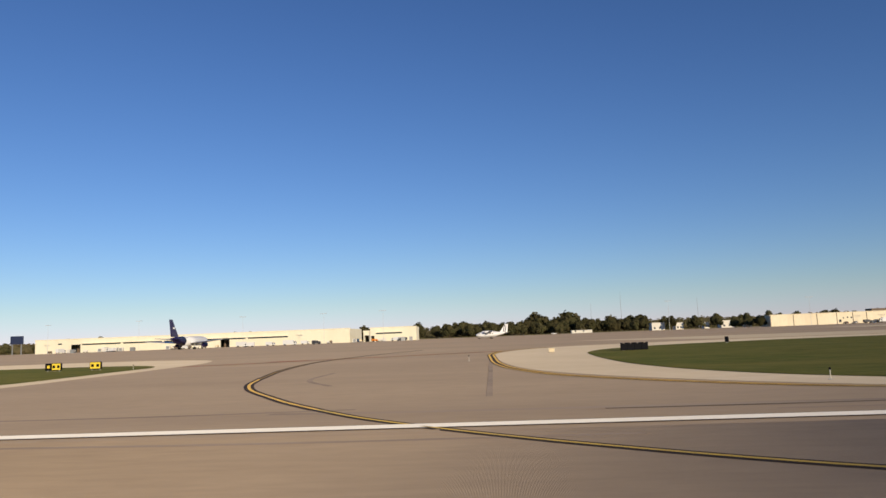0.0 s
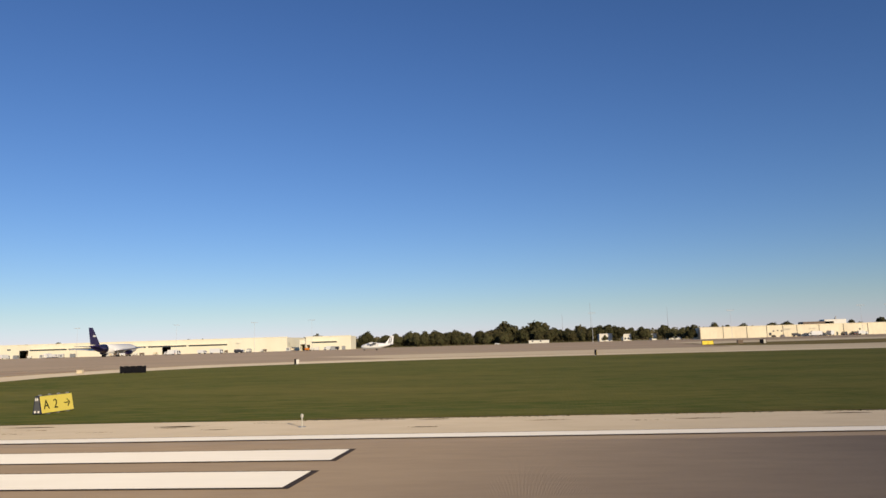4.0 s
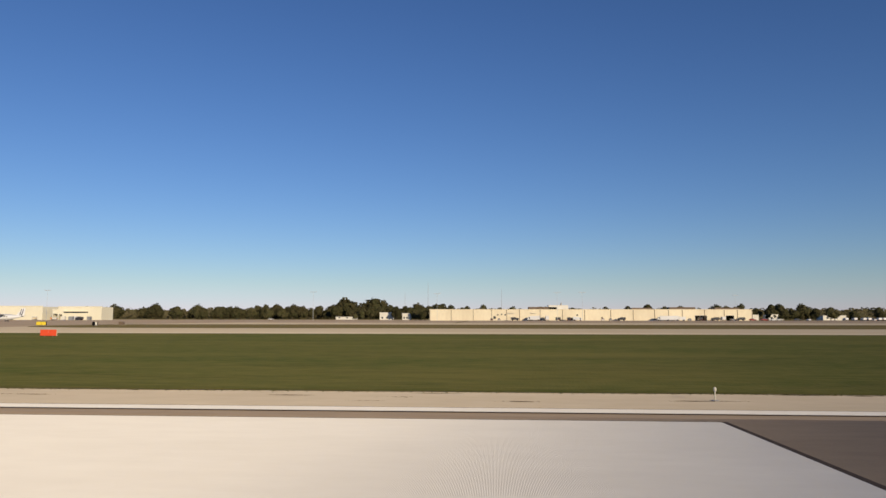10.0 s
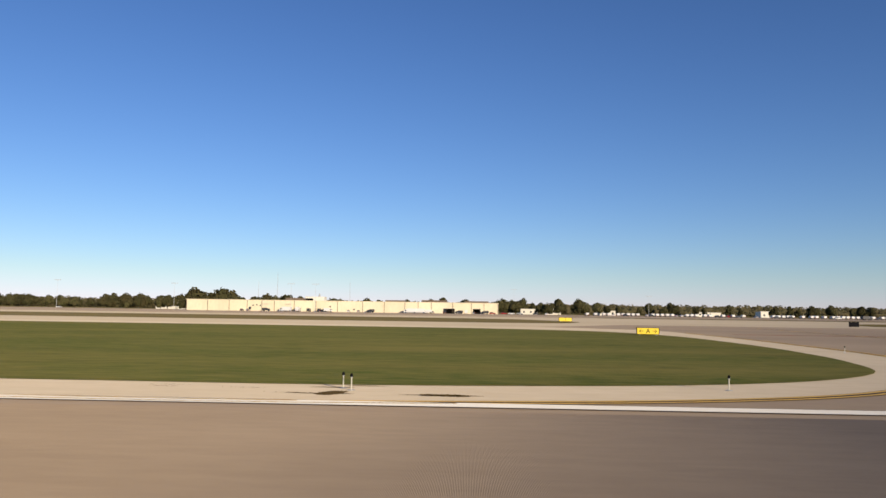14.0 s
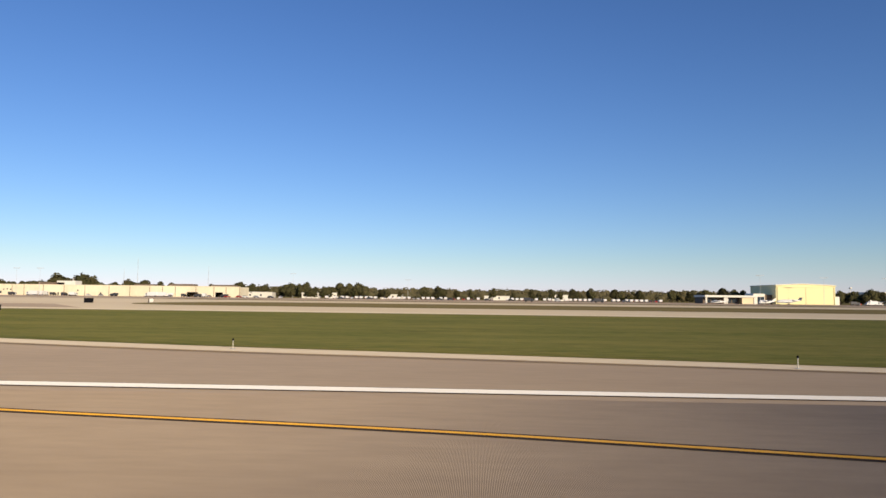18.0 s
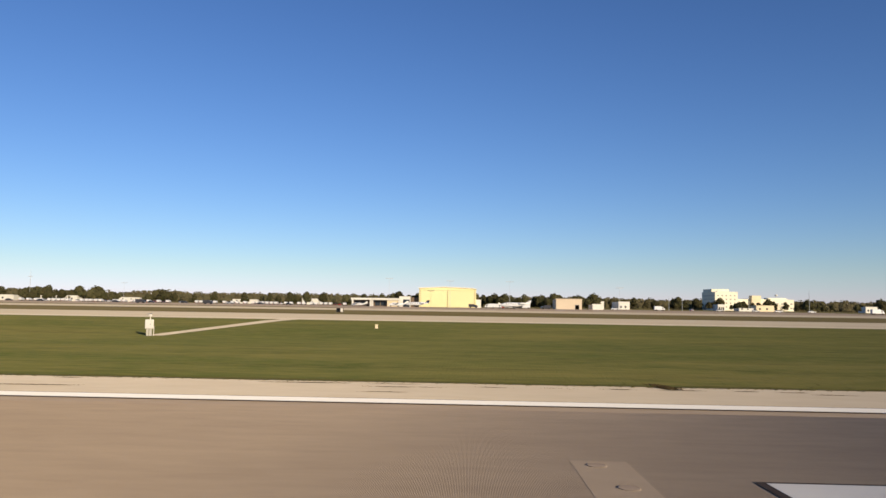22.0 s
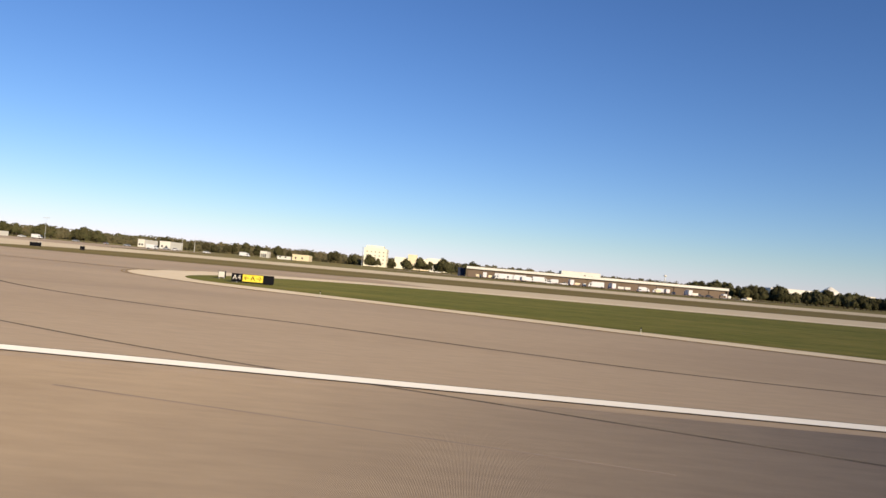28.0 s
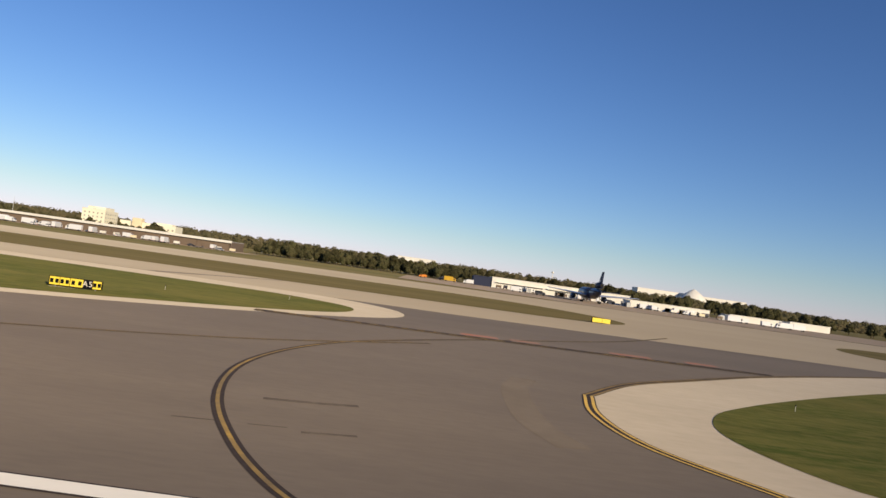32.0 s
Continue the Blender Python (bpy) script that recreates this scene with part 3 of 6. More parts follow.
# near stretch: shade of the groove sides is put into a dimmer yellow
guide_line(smooth_line([(300, 0.6), (200, 1.5), (160, 3.5), (143, 6.5), (133, 9.5), (127.7, 11.9), (125.7, 12.9), (123.3, 14.4), (120, 17.2), (116.5, 20.8), (113, 25.2), (110.4, 29.4)]), paint=DIMMEDYELLOW, border=0.52, width=0.18)
guide_line(smooth_line([(110.4, 29.4), (106.3, 36.7), (102.8, 43.5), (101.4, 47.3), (99.7, 54.3)]), paint=EDGEYELLOW, border=0.62)
guide_line(smooth_line([(99.7, 54.3), (97.6, 66), (96.6, 78), (96.8, 92), (99, 108), (104, 128)]), paint=WORN, border=0.7)
guide_line(smooth_line([(480, 0.6), (505, 4.9), (525, 9.0), (539.1, 12.3), (541, 13.7), (543.5, 16.2), (545.7, 19), (548.6, 23.4), (551.9, 29.5), (555.3, 37.6), (556.8, 42), (558, 51), (558.3, 62), (558, 80), (558.5, 112), (560, 150)]))
guide_line(smooth_line([(640, 24.5), (655, 22.4), (668, 20.25), (682, 17.1), (692, 15.4), (699, 13.75), (720, 9.5), (745, 5), (790, 0.8)]), paint=AMBER, width=0.22)
guide_line(smooth_line([(1165, 0.6), (1190, 6), (1212.9, 12.2), (1215.5, 14.7), (1222.2, 23.4), (1225.5, 29), (1227.9, 34.6), (1229.1, 39), (1229.9, 46.5), (1229.9, 55), (1228, 65), (1221, 80), (1205, 100), (1180, 122)]), paint=AMBER, border=0.6, width=0.29)
guide_line(smooth_line([(1312, 23.3), (1330, 19.5), (1343, 17.2), (1351, 16), (1375, 10), (1410, 3), (1440, 0.6)]))
guide_line(smooth_line([(1640, 3), (1590, 9), (1565, 16.5), (1551.8, 24), (1549.8, 27.2), (1547.7, 31.7), (1545.6, 37.5), (1544.1, 47.3), (1544.8, 54.3), (1548.2, 64.2), (1553, 71.2), (1562, 82), (1582, 106), (1600, 135)]), paint=WORN, border=0.62)


guide_line(smooth_line([(1430, 14), (1450, 20.5), (1472, 28.5), (1495, 37.4), (1520, 47), (1540, 58), (1556, 72)]), paint=WORN)

edge_line(smooth_line([(140.8, 26.9), (137.6, 28.8), (134.7, 30.9), (131.9, 33)]), -0.5, DIMMEDYELLOW, RUBBER)
edge_line(smooth_line([(131.9, 33), (129.1, 35.6), (125.8, 39.5), (123.1, 43.4), (120.7, 47.8), (118.9, 53.6), (117.8, 58.5), (116.8, 66), (116.2, 78), (116, 92), (117.5, 104), (125, 117)]), -0.5)
edge_line(smooth_line([(480, 22.6), (500, 22.6), (508, 24.2), (515, 27.3), (522.7, 34.7), (527.8, 41.9), (531.8, 50.6), (534, 59.6), (534.8, 72.8), (535.2, 89.4), (534.4, 111)]), 0.2)
edge_line(smooth_line([(1170, 22.6), (1182, 22.7), (1192, 25.3), (1198.2, 29.3), (1204.6, 38.1), (1208.2, 47), (1208.2, 54.2), (1203.7, 66.2), (1188.8, 82.8), (1163.6, 105.2)]), 0.2, WORN)
edge_line(smooth_line([(757, 22.4), (735, 23.1), (722, 26.8), (709, 30.6), (696, 33.8), (681, 36.6), (651, 45), (619.5, 53.5), (599, 67), (582, 90), (576, 110), (581, 127)]), -1, WORN, RUBBER)
edge_line(smooth_line([(1510, 63.5), (1498, 56.5), (1478, 49.6), (1462, 45), (1445.5, 40.4), (1427.5, 35.9), (1414.6, 32.3), (1400, 30.2), (1374, 30.9), (1358, 33.3), (1348, 36.4), (1328, 42), (1312, 48.6), (1283, 62.6), (1255, 75.5), (1247, 82), (1242, 94), (1245, 108)]), -0.1, WORN, RUBBER)
edge_line(smooth_line([(1640, 22.4), (1600, 23.6), (1580, 27.6), (1571.8, 33)]), -0.2, WORN, RUBBER)
edge_line(smooth_line([(1571.8, 33), (1567.5, 40), (1566.5, 47), (1567.5, 54)]), -0.2)
edge_line(smooth_line([(1567.5, 54), (1572.3, 61.9), (1581, 70.9), (1600, 89), (1625, 110)]), -0.2, WORN)


def hold_line(x0, x1, y, slope=0.0, band=RUBBER):
    line = [(x0 + (x1 - x0) * i / 12, y + slope * i / 12) for i in range(13)]
    tagged(part("hold_line_border", ribbon(line, 2.4, 0.015), band, flat=True), "dark worn band of a hold-short line", "marking", kind="structure")
    for s in (-0.75, -0.3):
        tagged(part("hold_line", ribbon(line, 0.2, 0.022, s), WORN, flat=True), "faded yellow hold-short line", "marking", kind="structure")
    bm = bmesh.new()
    for k in range(int((x1 - x0) / 1.8)):
        for s in (0.3, 0.75):
            xa, ya = x0 + 1.8 * k, y + slope * (1.8 * k) / (x1 - x0) + s
            vs = [bm.verts.new((px, py, gz(py, px) + 0.022)) for px, py in ((xa, ya - 0.1), (xa + 0.9, ya - 0.1), (xa + 0.9, ya + 0.1), (xa, ya + 0.1))]
            bm.faces.new(vs)
    tagged(part("hold_line_dashes", bm, WORN, flat=True), "faded yellow dashes of a hold-short line", "marking", kind="structure")


hold_line(80, 118, 85, 19, FADEDRED)
hold_line(540, 578, 107.5, 1, FADEDRED)
hold_line(1150, 1244, 118, -22)
hold_line(1536.5, 1597, 81.3, 5.2, BLACK)
for x, y, w in ((88, 92, 5), (1559.5, 85.2, 4.5), (1565.5, 85.8, 3.5), (1577.5, 86.6, 5), (1587, 87.6, 4)):
    tagged(part("painted_hold_sign", sheet([(x, y), (x + w, y + 0.3), (x + w, y + 2.4), (x, y + 2.1)], 0.016), FADEDRED, flat=True), "worn red painted holding panel on the asphalt", "marking", kind="structure")

# the second taxiway, the grass between the two, and the aprons past it
def strip(name, pts, lift, mat, label, cat):
    return tagged(part(name, sheet(pts, lift), mat, flat=True), label, cat, kind="structure")


for x0, x1 in ((178, 492), (640, 1100), (1300, 1486), (1700, 2400)):
    yn = 126.3 if x0 > 1200 else 131.5
    strip("taxiway_slabs", [(x0 - 20, yn), (x1 + 20, yn), (x1 + 45, 165), (x0 - 45, 165)], 0.010, TAXI, "pale worn taxiway surface beyond the infield", "taxiway")
for x0, x1 in ((226, 530), (604, 1096), (1166, 1602), (1660, 2400)):
    d = -14 if x0 > 1150 else 0
    strip("median_grass", smooth_line([(x0, 186 + d), (x0 + 6, 174 + d), (x0 + 22, 168 + d), (x1 - 22, 168 + d), (x1 - 6, 174 + d), (x1, 186 + d), (x1 - 4, 206 + d), (x1 - 22, 226 + d), (x1 - 40, 231 + d), (x0 + 40, 231 + d), (x0 + 22, 226 + d), (x0 + 4, 206 + d)], 5, True), 0.03, MEDIAN, "olive grass strip between the two taxiways", "grass")
strip("taxiway_crossing", [(1507, 122), (1560, 120), (1640, 124), (1680, 126.3), (1655, 165), (1531, 165)], 0.008, TAXI, "asphalt crossing between two taxiway stretches", "taxiway")
strip("second_taxiway", [(226, 165), (2400, 165), (2400, 292), (240, 300)], 0.005, TAXI, "pale second taxiway beside the aprons", "taxiway")
strip("shed_apron", [(332, 300), (558, 300), (558, 516), (332, 516)], 0.012, ASPHALT, "asphalt apron before the tan shed", "apron")
strip("parking_lot", [(560, 330), (850, 330), (850, 540), (560, 540)], 0.012, ASPHALT, "asphalt parking lot behind the taxiways", "parking lot")
strip("hangar_apron", [(852, 296), (1130, 296), (1130, 470), (852, 470)], 0.012, ASPHALT, "asphalt apron in front of the hangars", "apron")
strip("long_hangar_apron", [(1240, 398), (1452, 398), (1452, 440), (1240, 440)], 0.012, ASPHALT, "asphalt apron in front of the long hangar", "apron")
strip("freight_apron", [(1540, 330), (1620, 300), (2000, 300), (2000, 450), (1540, 450)], 0.012, ASPHALT, "asphalt apron before the freight sheds", "apron")
strip("service_path", [(876.6, 72.6), (878.3, 72.2), (881.2, 122), (878.2, 122)], 0.065, CONCRETE, "narrow concrete service path across the grass", "path")

# tar seams and rubber streaks on the runway and exits
def streak(line, w, mat=RUBBER):
    tagged(part("tar_streak", ribbon(smooth_line(line), w, 0.006), mat, flat=True), "dark tar seam or rubber streak on asphalt", "stain", kind="structure")


streak([(116.3, 96), (117, 34)], 0.3)
streak([(1399, 28.7), (1405.5, 28.4), (1414.3, 28.3), (1423, 29.1), (1436, 31.4)], 0.5)
streak([(1420.5, 28.0), (1430, 28.9), (1446, 32.5)], 0.3)
streak([(1343, 20.2), (1347, 19.2), (1350, 18.9)], 0.22)
streak([(1348.5, 18.4), (1352.5, 18.2), (1356, 17.6)], 0.25)
tagged(part("pale_smear", ribbon(smooth_line([(1563.5, 58), (1562.2, 52.5), (1561.9, 47.5), (1562.2, 41), (1563.4, 37)]), 2.0, 0.005), PALESMEAR, flat=True), "pale dusty smear on the asphalt before the shoulder", "stain", kind="structure")
streak([(1547.6, 38.7), (1550.3, 39.2), (1552.4, 39.8)], 0.5, SKID)
streak([(1550.6, 33), (1553, 33.6)], 0.34, SKID)
streak([(1545, 32.8), (1547, 33.1)], 0.2, SKID)
streak([(1548.2, 33.2), (1549.9, 33.5)], 0.16, SKID)
streak([(1224.7, 91), (1241, 67), (1251.2, 53.1), (1267.9, 43.4), (1277.1, 40.4), (1287.3, 36), (1294.6, 33.3), (1302.6, 31.6), (1330, 27)], 0.34, SKID)
streak([(1258, 34.5), (1266.6, 29.7), (1273.4, 25.9), (1278.8, 23.4), (1286, 20.5), (1293.6, 17.4), (1302, 14)], 0.2, SKID)
streak([(1276, 17.4), (1283.1, 15.9), (1289.1, 14.5)], 0.12)
streak([(109, 27.9), (114, 27.2), (119, 26.9), (126, 26.7), (135.5, 26.5)], 0.75)
streak([(121, 26.3), (127, 26.1), (131, 26.2)], 0.35, SKID)
streak([(96, 28.6), (105, 28.4), (112, 29)], 0.5)
streak([(126, 24.6), (138, 24.3), (147, 23.9)], 0.3)
streak([(104, 19.8), (112, 19.3), (121, 19.4)], 0.35)
streak([(104, 60), (104.6, 50), (107.5, 44)], 0.4)
for x, y0, y1 in ((548.1, 8.0, 14.0), (673.2, 8.0, 15.0), (364.5, 9.0, 14.3), (881.2, 9.0, 14.7), (910.9, 9.0, 14.3)):
    tagged(grooved("patched_cut", x - 0.5, x + 0.5, y0, y1, 0.004, PATCH), "pale patched cut across the runway asphalt", "patch", kind="structure")
tagged(grooved("sealed_joint", 421.68, 421.8, 9, 16.8, 0.004, PALESEAL), "thin pale sealed joint across the runway asphalt", "joint", kind="structure")
# ---- small airfield things ----
def text_mesh(body, size):
    """Letters as a flat mesh standing in the x-z plane, centred."""
    cu = bpy.data.curves.new("letters", "FONT")
    cu.body, cu.size, cu.align_x, cu.align_y, cu.extrude = body, size * MODEL, "CENTER", "CENTER", 0.004
    tmp = new("letters", cu)
    bpy.context.view_layer.update()
    me = bpy.data.meshes.new_from_object(tmp.evaluated_get(bpy.context.evaluated_depsgraph_get()))
    bpy.data.objects.remove(tmp)
    me.transform(Matrix.Rotation(radians(90), 4, "X"))
    return me


def letters(body, size, x, y, z, mat, parent, room=0.0):
    """One object a letter, set side by side."""
    step = max(size * 0.66, room * 0.3 if len(body) > 2 else 0.0)
    for i, ch in enumerate(body.replace(" ", "")):
        me = text_mesh(ch, size)
        me.materials.clear()
        me.materials.append(mat)
        ob = new("letter", me)
        ob.parent = parent
        ob.matrix_local = pose(MODEL * (x + (i - (len(body.replace(" ", "")) - 1) / 2) * step), MODEL * y, MODEL * z)


def taxi_sign(x, y, rz, panels, height=0.9, label="", depth=0.28):
    """An airfield guidance sign: panels is a list of (width, material, text, text material); its face looks along local -y."""
    s = thing("airfield_sign", x, y, rz, label, "sign", "airfield signs")
    total = sum(p[0] for p in panels)
    px = -total / 2
    if any(p[1] is not SIGNBLACK for p in panels):
        part("case", boxes((-total / 2 - 0.05, total / 2 + 0.05, 0.0, depth, 0.18, height + 0.05), bevel=0.03), SIGNBLACK, s, "dark metal sign case")
    for w, mat, text, tmat in panels:
        if mat is SIGNBLACK and not text:
            top = [(px + 0.02, 0.06), (px + w - 0.02, 0.06), (px + w - 0.02, height), (px + w * 0.66, height), (px + w * 0.62, height - 0.1), (px + w * 0.38, height - 0.1), (px + w * 0.34, height), (px + 0.02, height)]
            part("panel", loft(bmesh.new(), [[(u, v, z) for u, z in top] for v in (-0.03, depth * 0.6)]), mat, s)
        else:
            part("panel", boxes((px + 0.03, px + w - 0.03, -0.03, 0.0, 0.22, height), bevel=0.008), mat, s)
        if text == "bar":
            n = max(1, round(w / 0.6))
            for k in range(n):
                c = px + w * (k + 0.5) / n
                part("mark", boxes((c - 0.16, c + 0.16, -0.045, -0.03, 0.42, height - 0.2)), tmat, s)
        elif text:
            letters(text, (height - 0.22) * 0.95, px + w / 2, -0.034, (height + 0.22) / 2, tmat, s, w)
        px += w
    for k in (-0.38, 0.38):
        part("leg", rod(bmesh.new(), (k * total, depth / 2, -0.1), (k * total, depth / 2, 0.2), 0.05), METAL, s)
    part("footing", boxes((-total / 2, total / 2, -0.04, depth + 0.04, -0.1, 0.035), bevel=0.01), CONCRETE, s, "low concrete footing")
    return s


ENDGREY = material("dark_grey_metal", (0.13, 0.13, 0.125), 0.5, 0.3, grain=0.2, grain_scale=4)


def wedge_sign(x, y, rz, wide, text, label, face=SIGNPALE):
    """A sign with a face leaning back between dark tapered ends."""
    s = thing("airfield_sign", x, y, rz, label, "sign", "airfield signs")
    h = wide / 2
    part("case", loft(bmesh.new(), [[(u, 0.0, 0.07), (u, 0.47, 0.07), (u, 0.38, 0.9), (u, 0.165, 0.9)] for u in (-h, h)]), NAVY, s, "dark tapered sign case")
    lean = pose(0, 0, 0, -11.3)
    bm = boxes((-h + 0.02, h - 0.02, -0.03, 0.012, 0.09, 0.9), bevel=0.008)
    bm.transform(lean)
    part("panel", bm, face, s)
    for u in (-0.42, -0.14, 0.14, 0.42):
        part("clip", boxes((u * wide - 0.04, u * wide + 0.04, 0.2, 0.32, 0.9, 0.95)), METAL, s)
    for i, ch in enumerate(text):
        me = text_mesh(ch, 0.62)
        me.materials.append(SIGNBLACK)
        ob = new("letter", me)
        ob.parent = s
        ob.matrix_local = Matrix.Translation((MODEL * wide * (-0.34, -0.06, 0.3)[i], 0, 0)) @ Matrix.Rotation(radians(-11.3), 4, "X") @ Matrix.Translation((0, -0.034 * MODEL, 0.46 * MODEL))
    for u in (-h - 0.012, h):
        part("end_panel", loft(bmesh.new(), [[(v, 0.06, 0.09), (v, 0.42, 0.09), (v, 0.35, 0.86), (v, 0.2, 0.86)] for v in (u + 0.002, u + 0.010)]), ENDGREY, s, "dark grey metal end panel")
        for v in (0.21, 0.3):
            part("end_plate", boxes((u, u + 0.012, v, v + 0.06, 0.68, 0.8)), WHITE, s, "pale mark on the dark end")
        for v in (0.12, 0.3):
            part("base_plate", boxes((u, u + 0.012, v, v + 0.09, 0.12, 0.22)), WHITE, s)
    for u in (-0.3, 0, 0.3):
        part("foot", boxes((u * wide - 0.06, u * wide + 0.06, -0.05, 0.5, -0.08, 0.07)), METAL, s)
    return s


Y, B, R = SIGNYELLOW, SIGNBLACK, SIGNRED
wedge_sign(157.85, 34.85, 89, 2.4, "A2\u2192", "pale yellow direction sign lettered A2 with an arrow")
wedge_sign(785.6, 35.2, 87, 2.1, "A3\u2190", "pale yellow direction sign lettered A3 with an arrow")
taxi_sign(132.8, 86.5, 6, [(0.8, B, "", Y)] * 4, 0.92, "row of four black sign backs in grass")
taxi_sign(598.3, 103.5, 8, [(1.1, B, "", Y)] * 6, 0.95, "row of six black sign backs in grass")
taxi_sign(64.4, 84.5, 0, [(0.8, B, "bar", Y), (1.1, Y, "bar", B)], 0.95, "black and yellow location sign in grass")
taxi_sign(69.8, 84.2, 0, [(1.3, Y, "bar", B)], 0.95, "short yellow taxiway sign in grass")
taxi_sign(525.2, 97.0, -6, [(2.8, Y, "\u2190A\u2192", B)], 1.0, "yellow taxiway sign lettered A between arrows")
taxi_sign(1155.2, 96.2, 4, [(1.3, B, "", Y), (1.2, B, "A4", WHITE), (2.8, Y, "\u2196A\u2197", B)], 1.05, "black and yellow A4 taxiway sign in grass")
taxi_sign(1261.4, 81.3, 6, [(1.15, B, "A4", WHITE), (2.3, Y, "\u2190A\u2192", B), (1.1, B, "", Y)], 1.0, "yellow sign lettered A with black end panels")
taxi_sign(1518.8, 77.0, 10, [(1.0, Y, "bar", B), (1.0, Y, "bar", B), (1.3, Y, "bar", B), (0.9, B, "A5", WHITE), (0.9, Y, "bar", B)], 1.05, "long yellow sign with a black A5 panel")
taxi_sign(226.0, 188, 0, [(1.4, Y, "", B), (1.3, Y, "", B)], 1.1, "plain yellow taxiway sign at the grass end")
taxi_sign(239.8, 190, 0, [(0.8, B, "", Y), (0.6, WHITE, "", B)], 1.1, "small black and white sign beside the taxiway")
taxi_sign(527.0, 190, 0, [(1.7, Y, "", B), (1.6, Y, "", B)], 1.1, "plain yellow taxiway sign at the grass end")
taxi_sign(594.9, 180, 0, [(1.2, B, "", Y)] * 2, 1.25, "black sign backs beside the second taxiway")
taxi_sign(607.9, 186.9, 60, [(1.3, WHITE, "", B)], 1.2, "small sign with pale face and dark back")
taxi_sign(617.0, 109.4, 5, [(1.5, Y, "bar", B)], 1.0, "small yellow sign near the grass tip")
taxi_sign(1091.0, 194, 0, [(2.0, Y, "", B), (2.0, Y, "", B)], 1.15, "plain yellow taxiway sign at the grass end")
taxi_sign(1174.0, 184, 0, [(1.5, B, "", Y)] * 2, 1.1, "black sign backs at the grass tip")
taxi_sign(1185.8, 185, 0, [(1.2, B, "", Y)], 1.1, "black sign back at the grass tip")
taxi_sign(1592.5, 156, 4, [(2.2, Y, "", B), (1.8, Y, "", B)], 1.15, "plain yellow taxiway sign at the grass end")
taxi_sign(1255.6, 88, 0, [(0.8, WHITE, "", B)], 0.9, "small pale sign back near the grass tip")
taxi_sign(875.5, 189, 0, [(1.0, B, "", Y), (0.7, WHITE, "", B)], 1.1, "small black and white sign beside the far taxiway")


def red_board(x, y, rz, label, half=0.6):
    s = thing("red_board", x, y, rz, label, "board", "red marker boards")
    for k in (-half - 0.02, half + 0.02):
        part("panel", boxes((k - half, k + half, -0.03, 0.03, 0.12, 1.0), bevel=0.012), SIGNRED, s)
        part("post", boxes((k - 0.04, k + 0.04, 0.03, 0.11, -0.1, 1.02)), METAL, s)
    wide = 2 * half + 0.02
    part("rail", boxes((-wide, wide, 0.03, 0.07, 0.5, 0.58)), METAL, s)
    part("edge", boxes((wide, wide + 0.07, -0.04, 0.1, 0.1, 1.02)), CONCRETE, s, "pale side edge")
    return s


red_board(283.0, 102.0, 0, "double red marker board standing in the grass")
red_board(1401.0, 97.5, 6, "double red marker board standing in the grass", 0.43)
flag = thing("red_flag", 444.3, 71.3, 0, "red square flag on a thin pole in grass", "flag")
part("pole", rod(bmesh.new(), (0, 0, -0.3), (0, 0, 1.75), 0.032, 0.026), ORANGE, flag, "thin orange-tan pole")
bm = bmesh.new()
rows = [[bm.verts.new((-1.75 * i / 6, 0.06 * math.sin(i * 1.3), z - 0.05 * i / 6)) for i in range(7)] for z in (1.36, 1.73)]
for i in range(6):
    bm.faces.new((rows[0][i], rows[0][i + 1], rows[1][i + 1], rows[1][i]))
bmesh.ops.solidify(bm, geom=bm.faces[:], thickness=0.02)
part("cloth", bm, SIGNRED, flag)


STEM = material("weathered_white_stem", (0.62, 0.58, 0.48), 0.7, second=(0.38, 0.34, 0.27), grain=0.4, grain_scale=8)


def edge_light(x, y, cap, label, tall=0.33):
    s = thing("edge_light", x, y, 0, label, "light", "runway edge lights")
    part("base", rod(bmesh.new(), (0, 0, -0.05), (0, 0, 0.03), 0.15, 0.13, 12), METAL, s)
    part("stem", rod(bmesh.new(), (0, 0, 0.02), (0, 0, tall), 0.024, 0.022), STEM, s)
    part("collar", rod(bmesh.new(), (0, 0, tall - 0.02), (0, 0, tall + 0.005), 0.042, 0.042, 10), METAL, s)
    bm = rod(bmesh.new(), (0, 0, tall + 0.005), (0, 0, tall + 0.07), 0.045, 0.055, 10)
    rod(bm, (0, 0, tall + 0.07), (0, 0, tall + 0.12), 0.053, 0.026, 10)
    part("lamp", bm, cap, s)
    return s


first_light = edge_light(172.8, 25.6, STEM, "white runway edge light on a short stem")
LIGHTS = ((157.55, 26.2), (157.6, 27.6), (233.2, 25.8), (294.7, 26.2), (354.3, 25.8), (413.0, 25.8), (472.7, 26.0), (732.8, 28.2), (773.2, 26.0), (832.1, 25.8), (890.8, 25.8), (949.0, 25.8), (1007.0, 25.8), (1065.1, 25.8), (1123.5, 25.8), (1181.6, 26.4), (1672.8, 25.6))
for x, y in LIGHTS:
    copy_thing(first_light, spot(x, y))
dark_light = edge_light(144.0, 28.2, SIGNBLACK, "white marker stem with a black top on concrete", 0.46)
for x, y in ((133.0, 37.2), (114.4, 73), (75.6, 82), (784.95, 26.7), (785.5, 27.2), (511.4, 28.9), (522.3, 37.6), (532.5, 62), (758.8, 26.1), (679.3, 40.0), (706.3, 33.6), (652.2, 49.0), (1201.6, 31.6), (1208.7, 68), (1271.7, 68.2), (1298.4, 56), (1201.5, 54.2), (1536, 103), (1523, 91), (1586, 60), (625.9, 55.2), (497.3, 27.0), (497.7, 26.3), (1186.9, 26.6), (1186.9, 28.0)):
    copy_thing(dark_light, spot(x, y))

